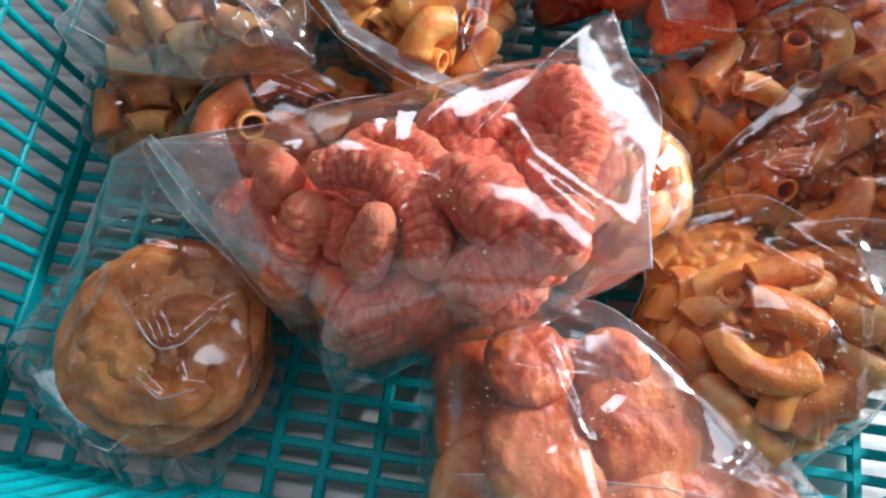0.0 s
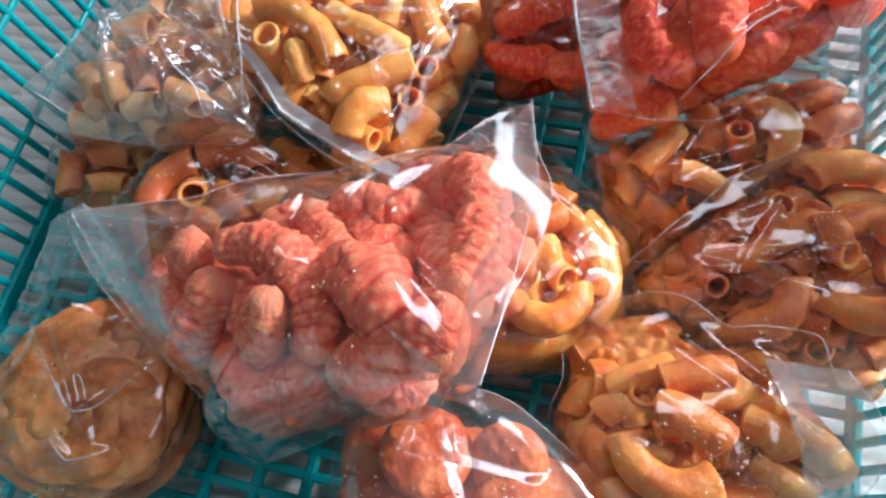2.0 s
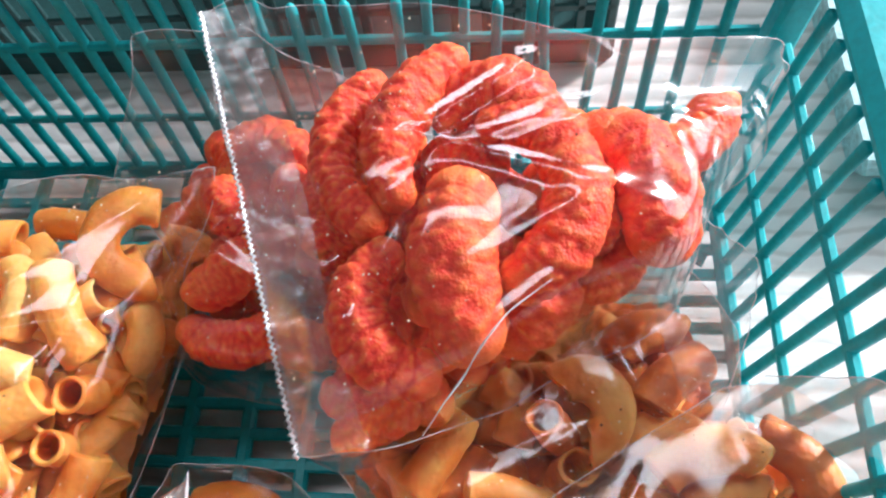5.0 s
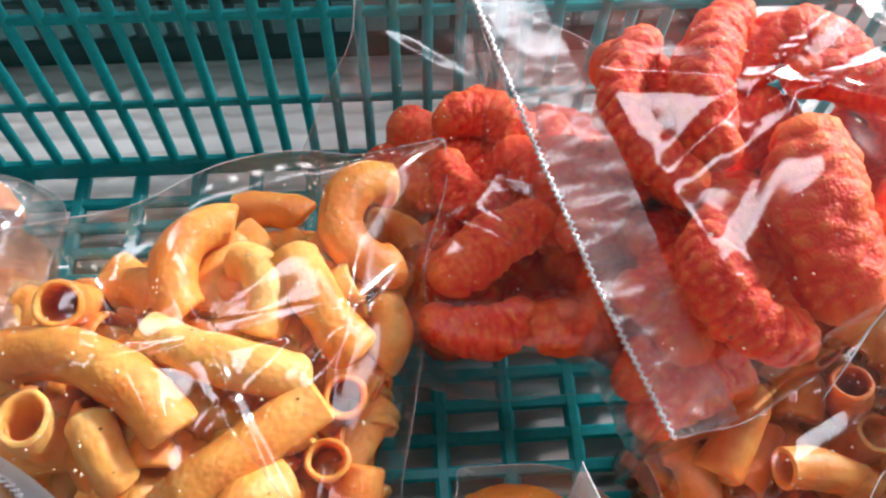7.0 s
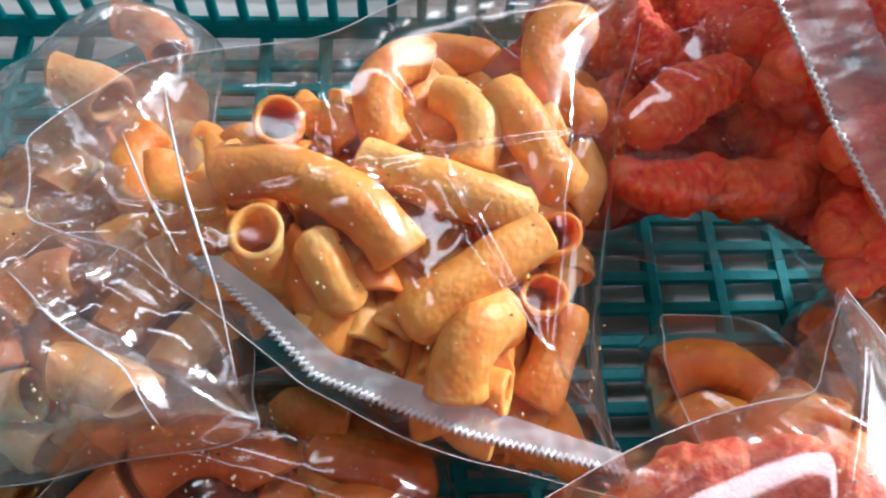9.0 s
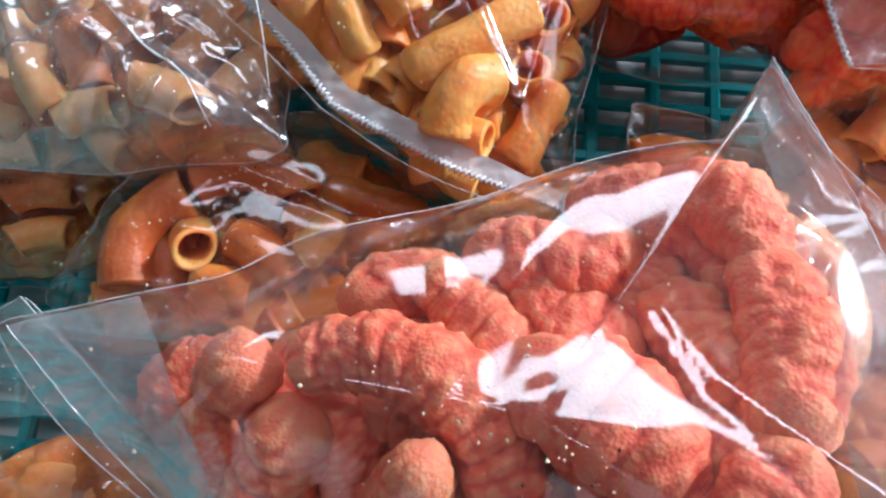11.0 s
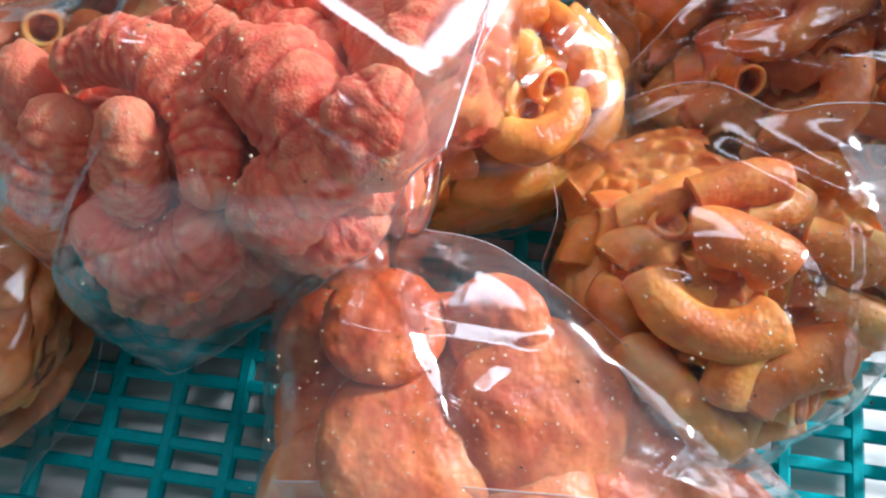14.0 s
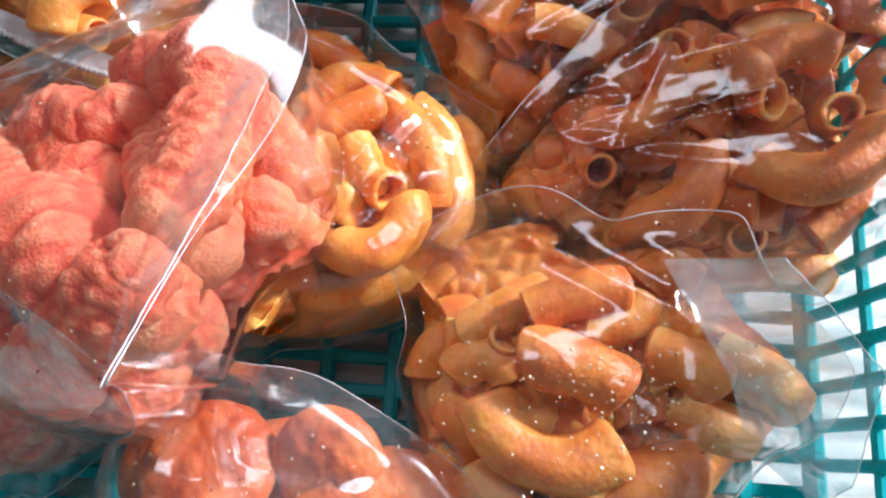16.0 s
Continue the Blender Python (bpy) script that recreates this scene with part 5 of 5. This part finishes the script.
pink_bag.bend((0.0335, -0.0647, 0.0900), (0.0391, -0.0682, 0.0930), (0.0412, -0.0748, 0.0950), 8.5)
pink_bag.bend((-0.0120, -0.0360, 0.0740), (-0.0047, -0.0429, 0.0770), (0.0020, -0.0485, 0.0780), 7.7)
pink_bag.bend((-0.0012, -0.0300, 0.0740), (0.0101, -0.0305, 0.0770), (0.0198, -0.0281, 0.0770), 9.6)
pink_bag.bend((0.0302, -0.0193, 0.0780), (0.0384, -0.0211, 0.0800), (0.0436, -0.0325, 0.0820), 9.6)
pink_bag.bend((0.0321, -0.0392, 0.0800), (0.0391, -0.0487, 0.0860), (0.0448, -0.0601, 0.0900), 9.6)
pink_bag.bend((-0.0592, -0.0661, 0.0620), (-0.0559, -0.0721, 0.0600), (-0.0517, -0.0789, 0.0560), 6.8)
pink_bag.bend((-0.0330, -0.0624, 0.0700), (-0.0289, -0.0679, 0.0700), (-0.0274, -0.0748, 0.0620), 7.5)
pink_bag.bend((-0.0365, -0.0781, 0.0600), (-0.0263, -0.0835, 0.0600), (-0.0198, -0.0851, 0.0580), 7.5)
pink_bag.bend((0.0045, -0.0364, 0.0740), (0.0122, -0.0416, 0.0780), (0.0196, -0.0469, 0.0800), 8.5)
pink_bag.bend((0.0027, -0.0657, 0.0700), (0.0085, -0.0744, 0.0720), (0.0118, -0.0833, 0.0700), 7.9)
pink_bag.bend((0.0269, -0.0250, 0.0700), (0.0293, -0.0339, 0.0740), (0.0271, -0.0431, 0.0760), 8.5)
pink_bag.bend((0.0328, -0.0160, 0.0820), (0.0403, -0.0192, 0.0860), (0.0451, -0.0290, 0.0900), 8.5)
pink_bag.bend((0.0446, -0.0340, 0.0920), (0.0462, -0.0465, 0.0960), (0.0442, -0.0583, 0.1000), 8.5)
pink_bag.bend((0.0370, -0.0750, 0.0980), (0.0390, -0.0715, 0.1010), (0.0423, -0.0674, 0.1020), 8)
pink_bag.bend((0.0180, -0.0166, 0.0740), (0.0252, -0.0163, 0.0770), (0.0315, -0.0206, 0.0780), 8)
pink_bag.fill(60)
pink_bag.wrap(7, 0.0010, slack=0.0022, material=FOGGY_FILM, swell=10, rumple=0.0008, depth=0.05, smooth=140)
# Milky film: its own haze, plus the flap's white reflection put into the colour
pink_bag.seal([(0.0583, -0.0888, 0.1330), (0.0594, -0.0573, 0.1150), (0.0591, -0.0182, 0.0950), (0.0508, 0.0162, 0.0840)], [(0.0485, -0.0866, 0.1150), (0.0478, -0.0558, 0.1060), (0.0481, -0.0221, 0.0920), (0.0460, 0.0059, 0.0830)], material=TAIL_FILM, ripple=0.0004)
pink_bag.crumbs(126, CRUMB)
pink_bag.seal([(-0.0920, -0.0533, 0.0830), (-0.0729, -0.0715, 0.0770), (-0.0572, -0.0851, 0.0700), (-0.0429, -0.0982, 0.0460)], [(-0.0683, -0.0455, 0.0830), (-0.0561, -0.0644, 0.0850), (-0.0481, -0.0803, 0.0800), (-0.0353, -0.0988, 0.0500)], material=TAIL_FILM, name="loose_tail")
pink_bag.crease([(0.0219, -0.0439), (0.0288, -0.0547), (0.0495, -0.0698), (0.0602, -0.0798)], 0.0005)
pink_bag.crease([(-0.0560, -0.0817), (-0.0507, -0.0823), (-0.0475, -0.0836)], 0.0004)
pink_bag.crumbs(26, SPICE, "spice_specks")

cracker_bag = Bag("clear bag of stacked round fried crackers", "bags in the basket", macaroni_mesh, DISC, [
    (-0.0986, -0.0449, 0.0700), (-0.1158, -0.0518, 0.0600), (-0.1335, -0.0874, 0.0360), (-0.1596, -0.1162, 0.0180),
    (-0.1587, -0.1284, 0.0120), (-0.1329, -0.1478, 0.0080), (-0.0969, -0.1637, 0.0070), (-0.0686, -0.1540, 0.0070),
    (-0.0575, -0.1228, 0.0100), (-0.0556, -0.0909, 0.0200), (-0.0624, -0.0801, 0.0550), (-0.0847, -0.0558, 0.0700),
])
cracker_bag.cracker((-0.0991, -0.1089, 0.0100), 37, 0.14, 2, -3)
cracker_bag.cracker((-0.0936, -0.1114, 0.0160), 38, 0.14, -3, 4)
cracker_bag.cracker((-0.0970, -0.1084, 0.0210), 38, 0.14, 4, -3)
cracker_bag.cracker((-0.0921, -0.1064, 0.0260), 38, 0.14, -3, 5)
cracker_bag.cracker((-0.0938, -0.1087, 0.0310), 37, 0.15, 4, -5)
cracker_bag.cracker((-0.0890, -0.1068, 0.0360), 36, 0.16, -4, 3)
cracker_bag.cracker((-0.0915, -0.1070, 0.0400), 33, 0.17, 4, -4)
cracker_bag.cracker((-0.0968, -0.1023, 0.0430), 24, 0.22, -7, -5)
cracker_bag.cracker((-0.0779, -0.1154, 0.0420), 23, 0.2, 6, 9)
cracker_bag.wrap(12, 0.0018, swell=5, rumple=0.002, depth=0.05)
cracker_bag.crumbs(198, CRUMB)
cracker_bag.crease([(-0.1236, -0.0641), (-0.1104, -0.0731), (-0.0950, -0.0811), (-0.0735, -0.0826)], 0.0005)
cracker_bag.crease([(-0.1028, -0.0957), (-0.0947, -0.1043), (-0.0870, -0.1126), (-0.0816, -0.1145), (-0.0762, -0.1113), (-0.0695, -0.1006)], 0.0006)
cracker_bag.crease([(-0.0888, -0.1245), (-0.0802, -0.1300), (-0.0692, -0.1253)], 0.0007)
cracker_bag.crease([(-0.1055, -0.1472), (-0.0964, -0.1488), (-0.0888, -0.1414)], 0.0006)
cracker_bag.seal([(-0.1148, -0.0527, 0.0620), (-0.1053, -0.0489, 0.0680), (-0.0977, -0.0458, 0.0720), (-0.0846, -0.0562, 0.0700)], [(-0.1191, -0.0722, 0.0500), (-0.1041, -0.0696, 0.0550), (-0.0892, -0.0674, 0.0580), (-0.0712, -0.0741, 0.0580)], material=TAIL_FILM, name="loose_tail")
cracker_bag.crumbs(60, SPICE, "spice_specks")

ball_bag = Bag("clear bag of round puffed orange crackers, narrowing to a corner", "bags in the basket", macaroni_mesh, BALL, [
    (0.0185, -0.0773, 0.0500), (0.0288, -0.0746, 0.0550), (0.0447, -0.0778, 0.0600), (0.0628, -0.0872, 0.0580),
    (0.0837, -0.1016, 0.0500), (0.1143, -0.1188, 0.0350), (0.1393, -0.1318, 0.0200), (0.1197, -0.1531, 0.0120),
    (0.0748, -0.1656, 0.0100), (0.0062, -0.1682, 0.0100), (0.0063, -0.1368, 0.0150), (0.0106, -0.1079, 0.0250),
    (0.0168, -0.0890, 0.0400),
])
ball_bag.cracker((0.0395, -0.0995, 0.0520), 15.5, 0.37, 10, -14, 0.22)
ball_bag.cracker((0.0501, -0.1261, 0.0470), 23.04, 0.36, -6, -10, 0.22)
ball_bag.cracker((0.0658, -0.0968, 0.0520), 12.8, 0.36, 14, 10, 0.22)
ball_bag.cracker((0.0784, -0.1148, 0.0460), 23.04, 0.35, 6, 16, 0.22)
ball_bag.cracker((0.1040, -0.1299, 0.0340), 24.32, 0.33, 4, 20, 0.22)
ball_bag.cracker((0.0700, -0.1365, 0.0420), 24.32, 0.35, -8, 6, 0.22)
ball_bag.cracker((0.0898, -0.1410, 0.0320), 23.04, 0.33, -6, 14, 0.22)
ball_bag.cracker((0.0346, -0.1441, 0.0340), 23.04, 0.36, -8, -14, 0.22)
ball_bag.cracker((0.0535, -0.1088, 0.0400), 21.76, 0.36, 6, 0, 0.22)
ball_bag.cracker((0.0308, -0.1192, 0.0300), 21.76, 0.36, 0, -16, 0.22)
ball_bag.cracker((0.0918, -0.1234, 0.0300), 21.76, 0.36, 6, 16, 0.22)
ball_bag.cracker((0.0514, -0.1282, 0.0200), 28.16, 0.36, 0, 0, 0.22)
ball_bag.cracker((0.0830, -0.1331, 0.0180), 25.6, 0.32, 0, 6, 0.22)
ball_bag.cracker((0.0268, -0.1042, 0.0280), 20.2, 0.36, 0, -10, 0.22)
ball_bag.cracker((0.0609, -0.0974, 0.0280), 13.4, 0.36, 8, 8, 0.22)
ball_bag.cracker((0.1248, -0.1374, 0.0200), 17.92, 0.32, 0, 14, 0.22)
ball_bag.cracker((0.0479, -0.1569, 0.0220), 25.6, 0.32, 0, 0, 0.22)
ball_bag.wrap(8, 0.0012, slack=0.0015, material=DUSTY_FILM, swell=9, rumple=0.0009, depth=0.05, smooth=120)
ball_bag.seal([(0.0194, -0.1383, 0.0500), (0.0477, -0.1341, 0.0550), (0.0875, -0.1319, 0.0500), (0.1128, -0.1325, 0.0400)], [(0.0217, -0.1467, 0.0350), (0.0508, -0.1469, 0.0450), (0.0907, -0.1421, 0.0420), (0.1155, -0.1384, 0.0340)], name="folded_end")
ball_bag.crumbs(288, CRUMB)
ball_bag.crease([(0.0418, -0.0931), (0.0482, -0.1052), (0.0556, -0.1166), (0.0591, -0.1215)], 0.0005)
ball_bag.crease([(0.0284, -0.0765), (0.0381, -0.0801), (0.0566, -0.0857)], 0.0004)
ball_bag.crumbs(60, SPICE, "spice_specks")

# ---- beside the basket ----
neighbour = thing("dark_basket", "dark green plastic basket standing behind the teal one", "basket", at=(0.02, 0.27, 0))
neighbour.matrix_basis = Matrix.Translation((0.02, 0.27, 0))


def neighbour_part(name, me, m):
    ob = part(name, me, None, neighbour)
    ob.matrix_parent_inverse = neighbour.matrix_basis.inverted()
    ob.matrix_basis = m


NX0, NX1, NY0, NZ = -0.19, 0.155, 0.205, 0.11
for z, wide, high in ((-0.004, 0.006, 0.014), (0.020, 0.003, 0.004), (0.040, 0.003, 0.004), (0.060, 0.003, 0.004), (0.080, 0.003, 0.004), (NZ, 0.016, 0.010)):
    neighbour_part("rail", bar_mesh("rail", DARK_TEAL, NX1 - NX0, wide, high), along((NX0, NY0, z), (NX1, NY0, z)))
    neighbour_part("rail", bar_mesh("rail", DARK_TEAL, 0.22, wide, high), along((NX1, NY0, z), (NX1, NY0 + 0.22, z)))
    neighbour_part("rail", bar_mesh("rail", DARK_TEAL, 0.22, wide, high), along((NX0, NY0, z), (NX0, NY0 + 0.22, z)))
upright = bar_mesh("slat", DARK_TEAL, NZ + 0.008, 0.004, 0.003)
for i in range(29):
    x = NX0 + (NX1 - NX0) * i / 28
    neighbour_part("slat", upright, along((x, NY0, -0.008), (x, NY0, NZ), (0, 1, 0)))
for i in range(1, 19):
    y = NY0 + 0.0118 * i
    neighbour_part("slat", upright, along((NX1, y, -0.008), (NX1, y, NZ), (1, 0, 0)))
neighbour_part("base", bar_mesh("base", DARK_TEAL, NX1 - NX0 - 0.004, 0.21, 0.004, 0.1), along((NX0 + 0.002, NY0 + 0.11, -0.006), (NX1 - 0.002, NY0 + 0.11, -0.006)))
neighbour_part("back_panel", bar_mesh("back_panel", DARK_TEAL, NX1 - NX0 - 0.004, 0.004, NZ, 0.1), along((NX0 + 0.002, NY0 + 0.216, 0.05), (NX1 - 0.002, NY0 + 0.216, 0.05)))

# Plate added on the board, standing in for a brighter stretch of basket rim
pale_plate = thing("plastic_tray", "pale blue-green plate added for a brighter stretch of the basket rim", "tray", at=(0.33, 0.22, -0.011))
pale_plate.matrix_basis = Matrix.Translation((0.33, 0.22, -0.011))
for name, length, wide, high, a, b in (("body", 0.17, 0.15, 0.022, (0.243, 0.215, 0.000), (0.413, 0.215, 0.000)), ("rim", 0.184, 0.164, 0.005, (0.236, 0.215, 0.0136), (0.420, 0.215, 0.0136)), ("panel", 0.15, 0.13, 0.003, (0.253, 0.215, 0.0178), (0.403, 0.215, 0.0178))):
    ob = part(name, bar_mesh(name, PALE_RIM, length, wide, high, 0.4), None, pale_plate)
    ob.matrix_parent_inverse = pale_plate.matrix_basis.inverted()
    ob.matrix_basis = along(a, b)
